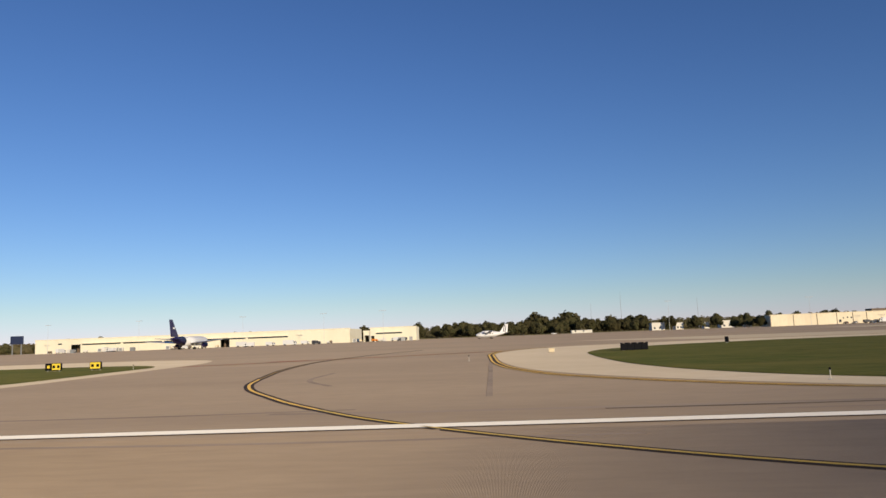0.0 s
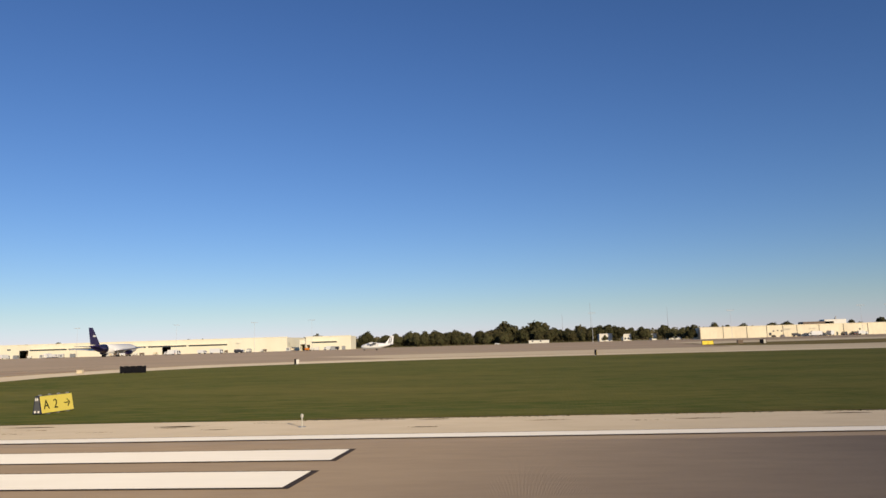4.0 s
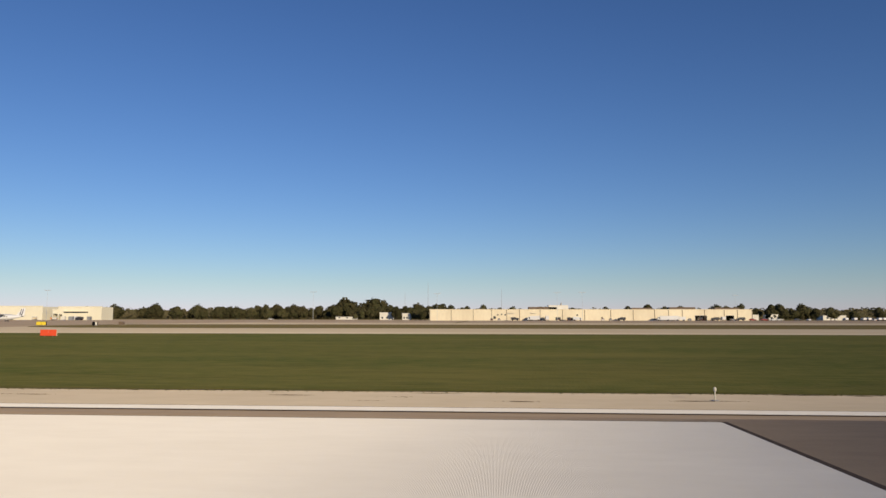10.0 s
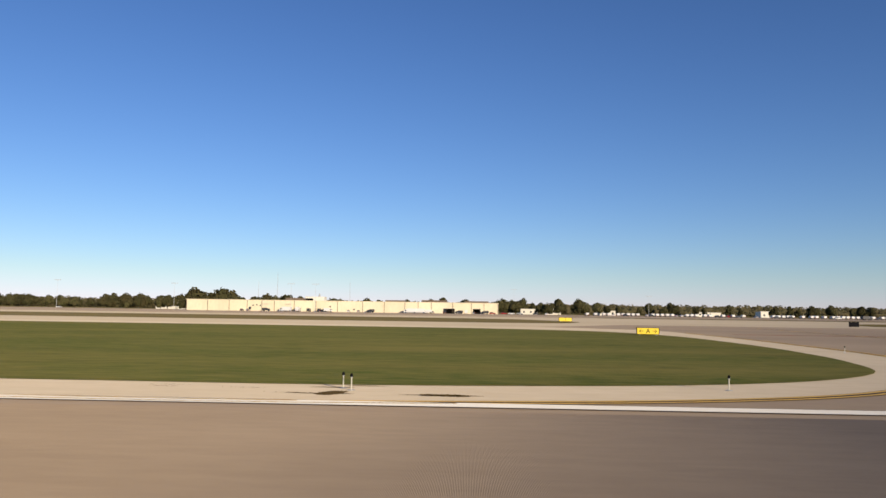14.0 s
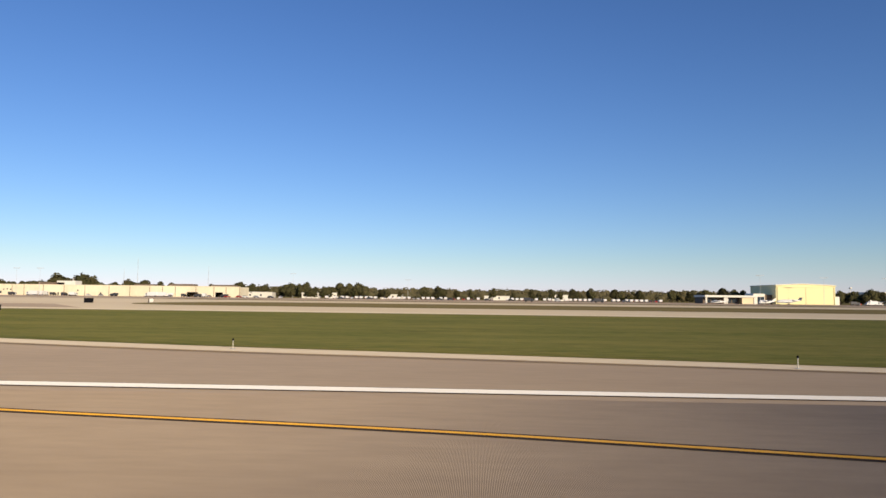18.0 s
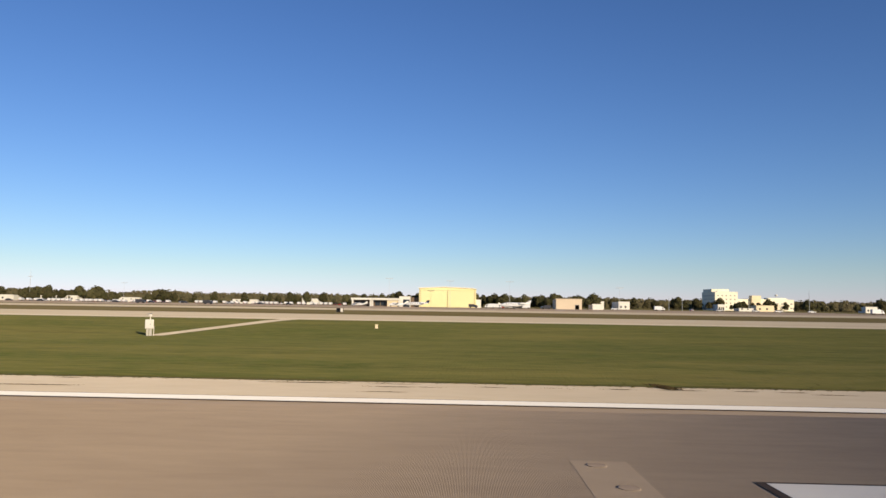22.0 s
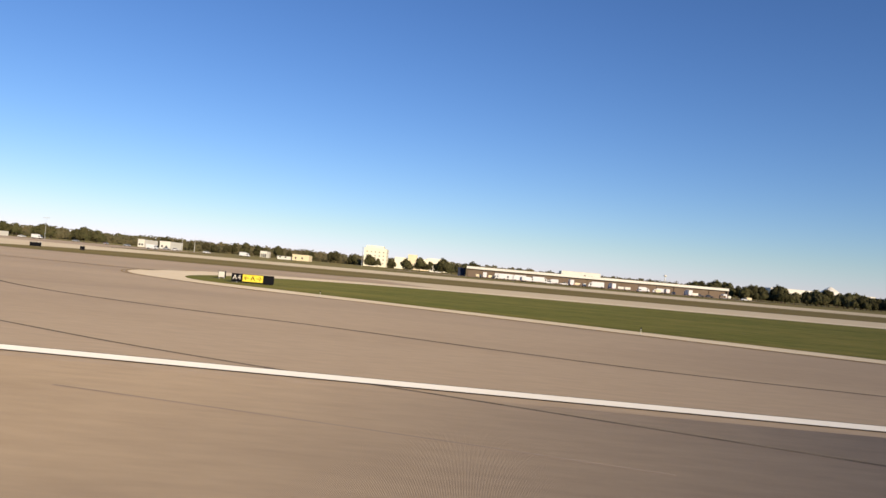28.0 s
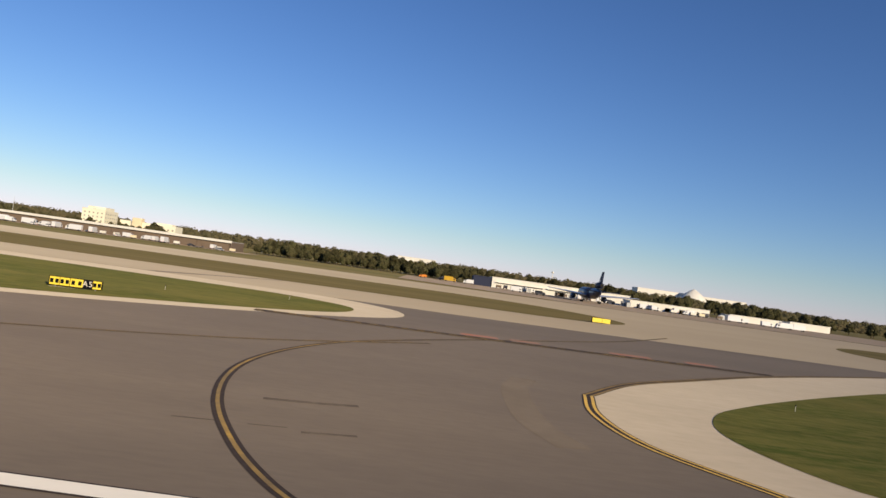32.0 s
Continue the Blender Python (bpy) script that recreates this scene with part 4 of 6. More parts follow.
weather = thing("visibility_sensor", 877.3, 72.0, 0, "white sensor cabinet on legs with a round head", "sensor")
part("plinth", boxes((-0.5, 0.5, -0.45, 0.45, -0.15, 0.06), bevel=0.03), CONCRETE, weather)
for sx in (-0.15, 0.15):
    part("leg", boxes((sx - 0.1, sx + 0.1, -0.09, 0.09, 0.04, 0.78)), STEM, weather)
part("conduit", rod(bmesh.new(), (0.46, 0, 0.0), (0.46, 0, 1.0), 0.035), WHITE, weather)
cab = part("cabinet", boxes((-0.36, 0.36, -0.23, 0.23, 0.76, 1.66), bevel=0.05), WHITE, weather)
part("cabinet_door", boxes((-0.29, 0.29, -0.25, -0.23, 0.83, 1.58), bevel=0.008), WHITEWALL, cab)
part("latch", boxes((0.2, 0.25, -0.27, -0.25, 1.15, 1.27)), METAL, cab)
part("neck", rod(bmesh.new(), (0.08, 0, 1.64), (0.08, 0, 1.98), 0.06, 0.05, 10), WHITE, weather)
bm = bmesh.new()
bmesh.ops.create_uvsphere(bm, u_segments=12, v_segments=8, radius=0.14, matrix=Matrix.Translation((0.08, 0, 2.06)) @ Matrix.Diagonal((1.2, 1, 0.8, 1)))
part("head", bm, WHITE, weather, smooth=True)
part("arm", rod(bmesh.new(), (-0.28, 0, 2.18), (0.28, 0, 2.30), 0.03), METAL, weather)

wedge_sign(1187.4, 35.8, 89, 2.6, "", "dark blank wedge-shaped sign on a pale pad", NAVY)
pad = thing("sign_pad", 1187.4, 35.8, 0, "pale concrete pad beside a dark sign", "concrete pad")
part("slab", boxes((0.0, 0.5, -1.3, 1.3, -0.1, 0.03), bevel=0.01), CONCRETE, pad)


def cabinet(x, y, w, d, h, mat, label):
    s = thing("utility_box", x, y, 0, label, "utility box", "utility boxes")
    part("pad", boxes((-w / 2 - 0.06, w / 2 + 0.06, -d / 2 - 0.06, d / 2 + 0.06, -0.1, 0.06), bevel=0.02), CONCRETE, s)
    part("body", boxes((-w / 2, w / 2, -d / 2, d / 2, 0.06, h), bevel=0.03), mat, s)
    part("lid", boxes((-w / 2 - 0.04, w / 2 + 0.04, -d / 2 - 0.04, d / 2 + 0.04, h, h + 0.06), bevel=0.02), mat, s)
    return s


taxi_sign(148.3, 103.2, 86, [(1.1, WHITE, "", B)], 0.85, "small sign with pale face and dark back")
taxi_sign(191.4, 113.5, 86, [(1.5, Y, "", B)], 0.9, "small yellow sign seen from its dark back")
cabinet(123.6, 90.2, 0.7, 0.5, 0.45, TAN, "low tan box on the pale shoulder")
cabinet(1413.8, 34.6, 0.2, 0.2, 0.18, SIGNBLACK, "small black box on the pale shoulder")
cabinet(897.2, 92.5, 0.34, 0.34, 0.5, TAN, "small tan utility box in the grass")
cabinet(621.0, 106.0, 1.4, 0.9, 0.9, SIGNBLACK, "black utility box on the grass tip")
cabinet(238.8, 206, 1.4, 0.9, 0.9, BROWNWALL, "dark utility box on the far grass")
for x, y in ((456.2, 13.9), (456.1, 12.4), (851.4, 14.2), (851.5, 12.6), (548.1, 12.2), (181.3, 12.9), (1519.4, 24.7), (1236.5, 30), (1245, 34), (673.6, 12.6), (1382, 21), (910.8, 13.9), (911.0, 12.3), (881.2, 14.2), (881.2, 12.6), (274.0, 13.9)):
    c = thing("runway_cover", x, y, 0, "flush dark steel cover in the asphalt", "cover", "runway covers")
    part("ring", rod(bmesh.new(), (0, 0, -0.02), (0, 0, 0.008), 0.2, 0.19, 16), PATCH, c)
    part("plate", rod(bmesh.new(), (0, 0, -0.02), (0, 0, 0.02), 0.165, 0.16, 16), RUBBER, c)

# weeds and dirt on the pale shoulder, and a ragged grass edge
rng = random.Random(5)


def tufts(name, count, pick, size, mat, label, rise=0.35):
    bm = bmesh.new()
    for _ in range(count):
        x, y = pick()
        for _ in range(3):
            a, s = rng.uniform(0, 6.28), size * rng.uniform(0.5, 1.3)
            dx, dy = math.cos(a) * s * 0.5, math.sin(a) * s * 0.5
            lx, ly = rng.uniform(-0.3, 0.3) * s, rng.uniform(-0.3, 0.3) * s
            z = gz(y, x) + 0.02
            bm.faces.new([bm.verts.new(p) for p in ((x - dx, y - dy, z), (x + dx, y + dy, z), (x + dx * 0.3 + lx, y + dy * 0.3 + ly, z + s * rise))])
    return tagged(part(name, bm, mat), label, "grass", kind="stuff")


def near_edge():
    while True:
        x = rng.uniform(60, 1660)
        if 172 < x < 484 or 762 < x < 1174 or x > 1662:
            return x, 28.3 + abs(rng.gauss(0, 0.35)) - 0.35


tufts("grass_edge_tufts", 9000, near_edge, 0.07, GRASS, "ragged tufts along the mown grass edge", 0.22)
spots = [(rng.choice(list(range(160, 500)) + list(range(745, 1185))), rng.choice((24.9, 26.0, 26.5, 27.3, 27.8)) + rng.gauss(0, 0.12)) for _ in range(230)]
for x0, x1, y0, y1 in ((281.8, 284.8, 26.9, 27.4), (286.3, 293, 26.1, 25.8), (902, 904, 27.5, 27.6), (905.6, 907.4, 26.5, 26.6), (909.5, 918.4, 27.0, 27.3), (893.4, 895.2, 24.9, 25.0)):
    spots += [(x0 + (x1 - x0) * k / 4, y0 + (y1 - y0) * k / 4) for k in range(5)]
spots += [(251.2, 27.5), (251.3, 24.3), (252.6, 24.0), (767, 23.9), (767.8, 24.5), (862, 27.4), (863, 25.5), (864, 23.6), (159, 25.6), (252, 26), (783.2, 26.4), (784.1, 25.2), (784.6, 25.7), (785.1, 26.2), (785.9, 26.8), (915.9, 28.1), (500.3, 25.0), (501.4, 25.0), (497.2, 25.0)] * 2
spots += [(x + d, y - 0.25) for x, y in LIGHTS for d in (-0.7, 0.4)]


def on_spot():
    x, y = spots[rng.randrange(len(spots))]
    return x + rng.gauss(0, 0.33), min(28.2, max(23.1, y + rng.gauss(0, 0.06)))


bm = bmesh.new()
for x, y in spots:
    if rng.random() < 0.75:
        long, wide = rng.uniform(0.35, 1.1), rng.uniform(0.05, 0.13)
        ring_ = [(x + long * math.cos(a) * rng.uniform(0.7, 1.2), y + wide * math.sin(a) * rng.uniform(0.6, 1.3)) for a in [k * math.tau / 11 for k in range(11)]]
        bm.faces.new([bm.verts.new((u, v, gz(v, u) + 0.016)) for u, v in ring_])
tagged(part("joint_dirt", bm, WEED, flat=True), "dark dirt and matted weeds in the shoulder joints", "dirt", kind="stuff")
tufts("shoulder_weeds", 8500, on_spot, 0.055, WEED, "dry dark weeds and dirt in the shoulder joints", 0.12)


def weed_clump(x0, y0, x1, y1):
    """Weeds grown thick along a joint of the shoulder."""
    def pick():
        u = rng.random()
        return x0 + (x1 - x0) * u + rng.gauss(0, 0.12), y0 + (y1 - y0) * u + rng.gauss(0, 0.07)

    tufts("weed_clump", 420, pick, 0.14, WEED, "clump of dry brown weeds in a shoulder joint", 0.25)


for clump in ((251.3, 27.9, 252.6, 23.7), (251.8, 25.5, 252.7, 23.9), (377.8, 26.2, 379.2, 24), (412.3, 28.8, 414.4, 26.5), (497.1, 24.6, 497.4, 25.5), (785.1, 24.9, 784.8, 26.5), (784.9, 27.5, 785.2, 27.8), (785.6, 27.7, 786.0, 27.9), (500.4, 24.9, 501.5, 24.8), (751.2, 25.6, 752.6, 26.2), (802.1, 29.1, 802.4, 27.4), (861.6, 27.4, 862.4, 26.8), (862.4, 24.9, 863.2, 23.6), (863.7, 24, 864.2, 23.5), (915.6, 29.2, 915.9, 27.5), (1024.6, 24.4, 1025.3, 23.9), (724.4, 31.8, 724.9, 30.8)):
    weed_clump(*clump)
# ---- buildings ----
def shed(name, x0, x1, y, depth, h, mat, label, bay=15.0, posts=True, doors=(), slot=None, windows=(), cap=0.5, pipes=None, group="", rz=0.0):
    """A long flat-roofed shed: one wall panel a bay, a capped roof edge, openings as (start, end, height)."""
    b = thing(name, x0, y, rz, label, "building", group)
    w = x1 - x0
    n = max(1, round(w / bay))
    step = w / n
    cuts = sorted((max(0, a), min(w, c), t) for a, c, t in doors)
    for i in range(n):
        a, c = i * step, (i + 1) * step
        px = a
        for d0, d1, t in cuts:
            lo, hi = max(a, d0), min(c, d1)
            if hi <= lo:
                continue
            if lo > px:
                part("wall_panel", boxes((px, lo, 0, 0.4, -0.3, h)), mat, b)
            part("lintel", boxes((lo, hi, 0, 0.4, t, h)), mat, b)
            px = hi
        if px < c:
            part("wall_panel", boxes((px, c, 0, 0.4, -0.3, h)), mat, b)
    part("back_wall", boxes((0, w, depth - 0.4, depth, -0.3, h)), mat, b)
    for sx in (0, w - 0.4):
        part("side_wall", boxes((sx, sx + 0.4, 0.4, depth - 0.4, -0.3, h)), mat, b)
    part("roof", boxes((0.41, w - 0.41, 0.41, depth - 0.41, h - 0.35, h - 0.05)), ROOF, b)
    part("roof_edge", boxes((-0.25, w + 0.25, -0.25, 0.45, h, h + cap), bevel=0.05), mat, b)
    part("floor_slab", boxes((0.4, w - 0.4, 0.4, depth - 0.4, -0.2, 0.02)), CONCRETE, b)
    for d0, d1, t in cuts:
        part("door_frame", boxes((d0 - 0.15, d0, -0.06, 0.3, 0, t + 0.15), (d1, d1 + 0.15, -0.06, 0.3, 0, t + 0.15), (d0, d1, -0.06, 0.3, t, t + 0.15)), METAL, b)
        part("inner_partition", boxes((d0 - 1, d1 + 1, 9, 9.3, 0, h - 0.4)), BROWNWALL, b)
    if slot:
        s0, s1, z0, z1 = slot
        k = max(1, int((s1 - s0) / 30))
        for i in range(k):
            a = s0 + (s1 - s0) * i / k + 1.0
            c = s0 + (s1 - s0) * (i + 1) / k - 1.0
            part("canopy", boxes((a, c, -1.6, 0, z1, z1 + 0.3), bevel=0.04), mat, b)
            part("strip_window", boxes((a, c, -0.05, 0.0, z0, z1)), GLASS, b, "long dark strip window under a canopy")
    for u in pipes if pipes is not None else ([i * step for i in range(1, n)] if posts else []):
        part("downpipe", boxes((u - 0.14, u + 0.14, -0.22, 0.0, 0, h)), BROWNWALL, b, "dark rain pipe")
    for u, z, ww, hh in windows:
        part("window", boxes((u, u + ww, -0.05, 0.0, z, z + hh)), GLASS, b)
    return b


CB = "cream cargo sheds"
shed("cargo_shed", -232, 8, 525, 45, 10.0, CREAM, "long cream cargo shed with strip windows", bay=30, posts=False, cap=0.6, group=CB,
     doors=((28.5, 35.5, 6), (143.5, 150, 6)), slot=(36, 195, 5.5, 6.5), windows=((18, 6.4, 3, 1),))
shed("cargo_shed", 24, 57.5, 519, 16, 9.6, CREAM, "cream cargo shed with a strip window", bay=16, posts=False, cap=0.5, group=CB,
     doors=((0.8, 3.0, 4),), slot=(3.5, 24, 5.2, 6.2))
shed("shed_annex", 19, 23.8, 520, 16, 7.6, CREAM, "low cream annex beside the cargo shed", bay=6, posts=False, doors=((0.8, 4, 4.5),))
tan = shed("long_tan_shed", 301, 523.6, 514, 20, 7.6, SHEDWALL, "long pale tan panelled shed with rain pipes", bay=15.3, cap=0.4,
           pipes=(0.3, 15.5, 31, 44, 54.5, 63.5, 77.8, 93.3, 108.7, 126.6, 142, 156.6, 166, 175.4, 190.5, 203.6, 212.5, 222.3),
           doors=((184, 191.8, 3.6), (204.8, 210, 3.6)), windows=((45.2, 1.2, 1.6, 1.8), (47.8, 3.6, 0.9, 0.9), (50.5, 3.9, 0.9, 0.9), (53, 3.6, 0.9, 0.9), (70, 0.2, 3, 1.2), (88.5, 0.2, 1, 2.2), (98, 0.3, 3, 1.8), (103, 3.4, 1, 1), (120, 1.6, 1, 1)))
for u0, u1, hh in ((70, 90, 1.8), (84, 98, 3.0), (142, 156, 1.2), (168, 186, 1.6), (199, 216, 1.3)):
    part("rooftop_unit", boxes((u0, u1, 6, 15, 7.3, 7.9 + hh), bevel=0.15), WHITEWALL if hh > 2 else BROWNWALL, tan)
part("antenna_dish", rod(bmesh.new(), (93, 12, 9), (93.6, 11, 13.2), 1.3, 0.15, 12), ROOF, tan)

hangar = thing("hangar", 878, 459, 0, "tall pale yellow hangar with ribbed sliding doors", "hangar")
prof = [(0, 0), (36, 0), (36, 11.6), (33, 12.1), (16, 12.7), (0, 11.9)]
bm = bmesh.new()
loft(bm, [[(x, yy, z) for x, z in prof] for yy in (0.6, 42)])
part("body", bm, YELLOWWALL, hangar)
bm = bmesh.new()
loft(bm, [[(x, yy, z) for x, z in [(-0.4, 11.75), (-0.4, 12.2), (16, 13.1), (33, 12.5), (36.4, 12.0), (36.4, 11.5), (33, 12.0), (16, 12.6)]] for yy in (-0.3, 42.4)])
part("roof", bm, CREAM, hangar)
for i in range(2):
    leaf = part("sliding_door", boxes((0.8 + 17.3 * i, 17.9 + 17.3 * i, 0.1 + 0.2 * i, 0.5, 0.1, 10.6), bevel=0.05), YELLOWWALL, hangar)
    for k in range(12):
        u = 1.6 + 17.3 * i + k * 1.42
        part("door_rib", boxes((u, u + 0.12, 0.02 + 0.2 * i, 0.1 + 0.2 * i, 0.2, 10.5)), YELLOWWALL, leaf)
    part("door_gap", boxes((17.86 + 17.2 * i, 18.0 + 17.2 * i, 0.05, 0.3, 0.1, 10.6)), BROWNWALL, hangar)
part("door_header", boxes((0.2, 35.8, 0.0, 0.6, 10.7, 11.4), bevel=0.04), YELLOWWALL, hangar)
part("side_annex", boxes((-5.5, -0.02, 6, 30, 0, 6.0), bevel=0.05), BROWNWALL, hangar, "dark side wing")
part("white_annex", boxes((36.02, 39.2, 2, 18, 0, 5.2), bevel=0.05), WHITEWALL, hangar, "low white lean-to")

fbo = thing("terminal_building", 835.2, 460, 0, "low terminal with white roof band and canopy", "building")
part("back_block", boxes((0, 31, 5, 22, -0.2, 4.2)), BROWNWALL, fbo)
part("roof_band", boxes((-0.5, 31.2, -0.6, 22.4, 4.0, 5.3), bevel=0.06), WHITEWALL, fbo, "broad white roof band")
for u in (0.0, 11.4, 12.6, 29.6):
    part("pier", boxes((u, u + 1.1, 0.0, 1.2, 0, 4.0), bevel=0.04), WHITEWALL, fbo)
part("brick_front", boxes((22.5, 29.4, 0.4, 4.8, 0, 4.0)), TAN, fbo, "pinkish brick front")
for u in (1.6, 5.2, 14.4, 18):
    part("window", boxes((u, u + 3.0, 4.85, 4.99, 0.5, 3.2)), GLASS, fbo)
part("stair_tower", boxes((30.0, 37.0, 2, 16, 0, 6.6), bevel=0.08), WHITEWALL, fbo, "taller white corner block")
part("door", boxes((32.5, 36.6, 1.9, 1.99, 0, 4.6)), GLASS, fbo)

shed("tan_workshop", 962, 977.5, 441, 18, 5.9, PINKTAN, "plain pale tan workshop with a flat roof", bay=8, posts=False, doors=((11.5, 13.8, 2.6),))
shed("small_workshop", 984, 990.5, 442, 14, 3.0, WHITEWALL, "small white workshop with a flat roof", bay=8, posts=False)
for x0, x1, y, h, lab in ((1013, 1018.5, 590, 6.0, "white two-storey house behind trees"), (1030.5, 1039.5, 592, 6.0, "white house with flat roof"), (1112.5, 1118, 600, 5.0, "white garage with three dark bays"), (1141, 1155, 594, 4.6, "tan low house behind trees"), (1128, 1139.5, 596, 2.2, "low white shed beside the trees"), (246.2, 257, 635, 6.3, "small cream house among trees"), (266.2, 272.6, 635, 5.6, "narrow white house among trees"), (290, 294, 635, 5.2, "small white house among trees"), (304, 315, 635, 6.0, "broad white house among trees"), (324.6, 329.4, 635, 5.0, "small white house beside the tan shed"), (187, 207, 726, 2.5, "low white store before the trees"), (496, 519, 612, 4.4, "low white house behind the shed"), (546, 560, 606, 4.2, "low white house behind the trees"), (567, 579, 604, 4.4, "low white bungalow behind the lot"), (612, 630, 610, 3.6, "low white bungalow behind the lot"), (700, 722, 640, 3.4, "low white store behind the lot"), (1252, 1262, 640, 5.0, "small white house behind the trees"), (760, 775, 650, 5, "low white house behind the trees")):
    k = x1 - x0
    dr = ((0.12 * k, 0.3 * k, 3.0), (0.42 * k, 0.58 * k, 3.0), (0.7 * k, 0.88 * k, 3.0)) if "bays" in lab else ()
    shed("house", x0, x1, y, 26 if 1000 < x0 < 1050 else 12, h, TAN if "tan" in lab else WHITEWALL, lab, bay=k, posts=False, doors=dr, windows=() if dr else ((0.15 * k, 1.2, 1.4, 1.5), (0.55 * k, 1.2, 1.4, 1.5)), cap=0.3, group="houses behind the airfield")

block = thing("office_block", 1172.5, 785, 3, "tall white office block with stepped roof", "building")
part("main_tower", boxes((0, 24.5, 0, 37, -0.3, 19.6), bevel=0.1), CREAM, block)
part("top_storey", boxes((1.0, 20, 12, 36, 19.6, 22.8), bevel=0.1), CREAM, block)
part("roof_plant", boxes((4, 11, 3, 9, 19.6, 20.8), bevel=0.1), CREAM, block)
part("roof_edge", boxes((-0.2, 24.7, -0.2, 0.3, 19.6, 20.0)), WHITEWALL, block)
for zz in (3, 7, 11, 15):
    for u in (2.5, 7.0, 11.5, 16.0, 20.5):
        part("window", boxes((u, u + 1.5, -0.06, 0.0, zz, zz + 1.4)), HAZEDGLASS, block)
    for u in range(3, 35, 6):
        part("window", boxes((-0.06, 0.0, u, u + 1.6, zz, zz + 1.4)), HAZEDGLASS, block)
        part("window", boxes((24.5, 24.56, u, u + 1.6, zz, zz + 1.4)), HAZEDGLASS, block)
wing = thing("office_wing", 1204, 806, 0, "lower cream office wing with a tan stair shaft", "building")
part("wing_body", boxes((0, 62, 3, 26, -0.3, 12.6), bevel=0.1), CREAM, wing)
part("stair_shaft", boxes((15, 25, -1, 8, -0.3, 16.6), bevel=0.1), TAN, wing, "tan stair shaft")
part("penthouse", boxes((36, 56, 8, 20, 12.6, 14.4), bevel=0.1), CREAM, wing)
part("front_hall", boxes((22, 39, -12, -1.2, -0.3, 6.8), bevel=0.1), TAN, wing, "low tan front hall")
for zz in (2.5, 7):
    for u in range(28, 60, 5):
        part("window", boxes((u, u + 2.2, 2.94, 3.0, zz, zz + 1.5)), HAZEDGLASS, wing)

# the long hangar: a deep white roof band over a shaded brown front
lh = thing("long_hangar", 1285.5, 427, 0, "long brown hangar under a white roof band", "hangar")
part("roof_band", boxes((-0.5, 151.5, -1.9, -1.3, 4.7, 6.1), bevel=0.05), WHITEWALL, lh, "continuous white roof band")
part("roof", boxes((-0.5, 151.5, -1.3, 26, 5.3, 5.7)), ROOF, lh)
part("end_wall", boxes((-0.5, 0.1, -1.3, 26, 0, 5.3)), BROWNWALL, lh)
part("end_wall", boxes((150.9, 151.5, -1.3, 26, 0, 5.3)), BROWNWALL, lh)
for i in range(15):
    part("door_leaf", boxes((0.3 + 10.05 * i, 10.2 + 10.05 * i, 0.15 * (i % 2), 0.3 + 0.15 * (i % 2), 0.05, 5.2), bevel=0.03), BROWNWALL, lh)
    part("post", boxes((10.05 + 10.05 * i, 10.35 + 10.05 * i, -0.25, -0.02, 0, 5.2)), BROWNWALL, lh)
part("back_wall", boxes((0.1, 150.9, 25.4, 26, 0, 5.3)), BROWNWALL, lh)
shed("blue_annex", 1280, 1284.5, 431, 12, 4.4, NAVY, "small dark blue annex of the hangar", bay=9, posts=False)

shed("freight_shed", 1591, 1655, 430, 30, 5.9, WHITEWALL, "white freight shed with a dark strip", bay=16, posts=False, cap=0.4, slot=(1, 62, 2.6, 3.2), doors=((14, 20, 2.4), (38, 44, 2.4)))
shed("freight_shed", 1655.5, 1674, 432, 30, 5.6, WHITEWALL, "white freight shed beside the larger one", bay=16, posts=False, cap=0.4)
shed("freight_shed", 1667, 1712, 405, 16, 3.9, WHITEWALL, "low white freight shed with dock doors", bay=9, posts=False, cap=0.3, doors=((4, 7, 2.2), (12, 15, 2.2), (20, 23, 2.2), (28, 31, 2.2), (36, 39, 2.2)))
shed("dark_annex", 1580, 1590.5, 431, 18, 5.3, NAVY, "dark blue annex beside the freight shed", bay=9, posts=False)
shed("low_store", 1730, 1760, 420, 14, 3.2, WHITEWALL, "low white store past the freight sheds", bay=10, posts=False)
shed("low_store", 1775, 1800, 440, 14, 3.6, WHITEWALL, "low white store past the freight sheds", bay=10, posts=False)

dome = thing("white_dome", 2304, 2065, 0, "white peaked dome roof far beyond the trees", "dome")
bm = bmesh.new()
loft(bm, [[(r * math.cos(a), r * 0.8 * math.sin(a), z) for a in [k * math.tau / 14 for k in range(14)]] for r, z in ((40, 0), (39, 20), (24, 36), (6, 48), (2, 50))])
part("shell", bm, WHITEWALL, dome, smooth=True)
shed("far_warehouse", 2150, 2290, 2090, 60, 34, WHITEWALL, "pale warehouse far beyond the trees", bay=70, posts=False)
shed("far_warehouse", 2420, 2560, 2300, 60, 35, WHITEWALL, "pale warehouse far beyond the trees", bay=70, posts=False)
shed("far_warehouse", 1480, 1560, 1500, 40, 22.5, WHITEWALL, "pale warehouse far beyond the trees", bay=40, posts=False)
for x, y, hh in ((1976, 2550, 58),):
    wt = thing("water_tower", x, y, 0, "white water tower far behind the trees", "water tower")
    part("stem", rod(bmesh.new(), (0, 0, -1), (0, 0, hh * 0.75), hh * 0.03, hh * 0.022, 12), WHITEWALL, wt)
    bm = bmesh.new()
    bmesh.ops.create_uvsphere(bm, u_segments=14, v_segments=9, radius=hh * 0.075, matrix=Matrix.Translation((0, 0, hh * 0.86)) @ Matrix.Diagonal((1.15, 1.15, 0.85, 1)))
    part("tank", bm, WHITEWALL, wt, smooth=True)


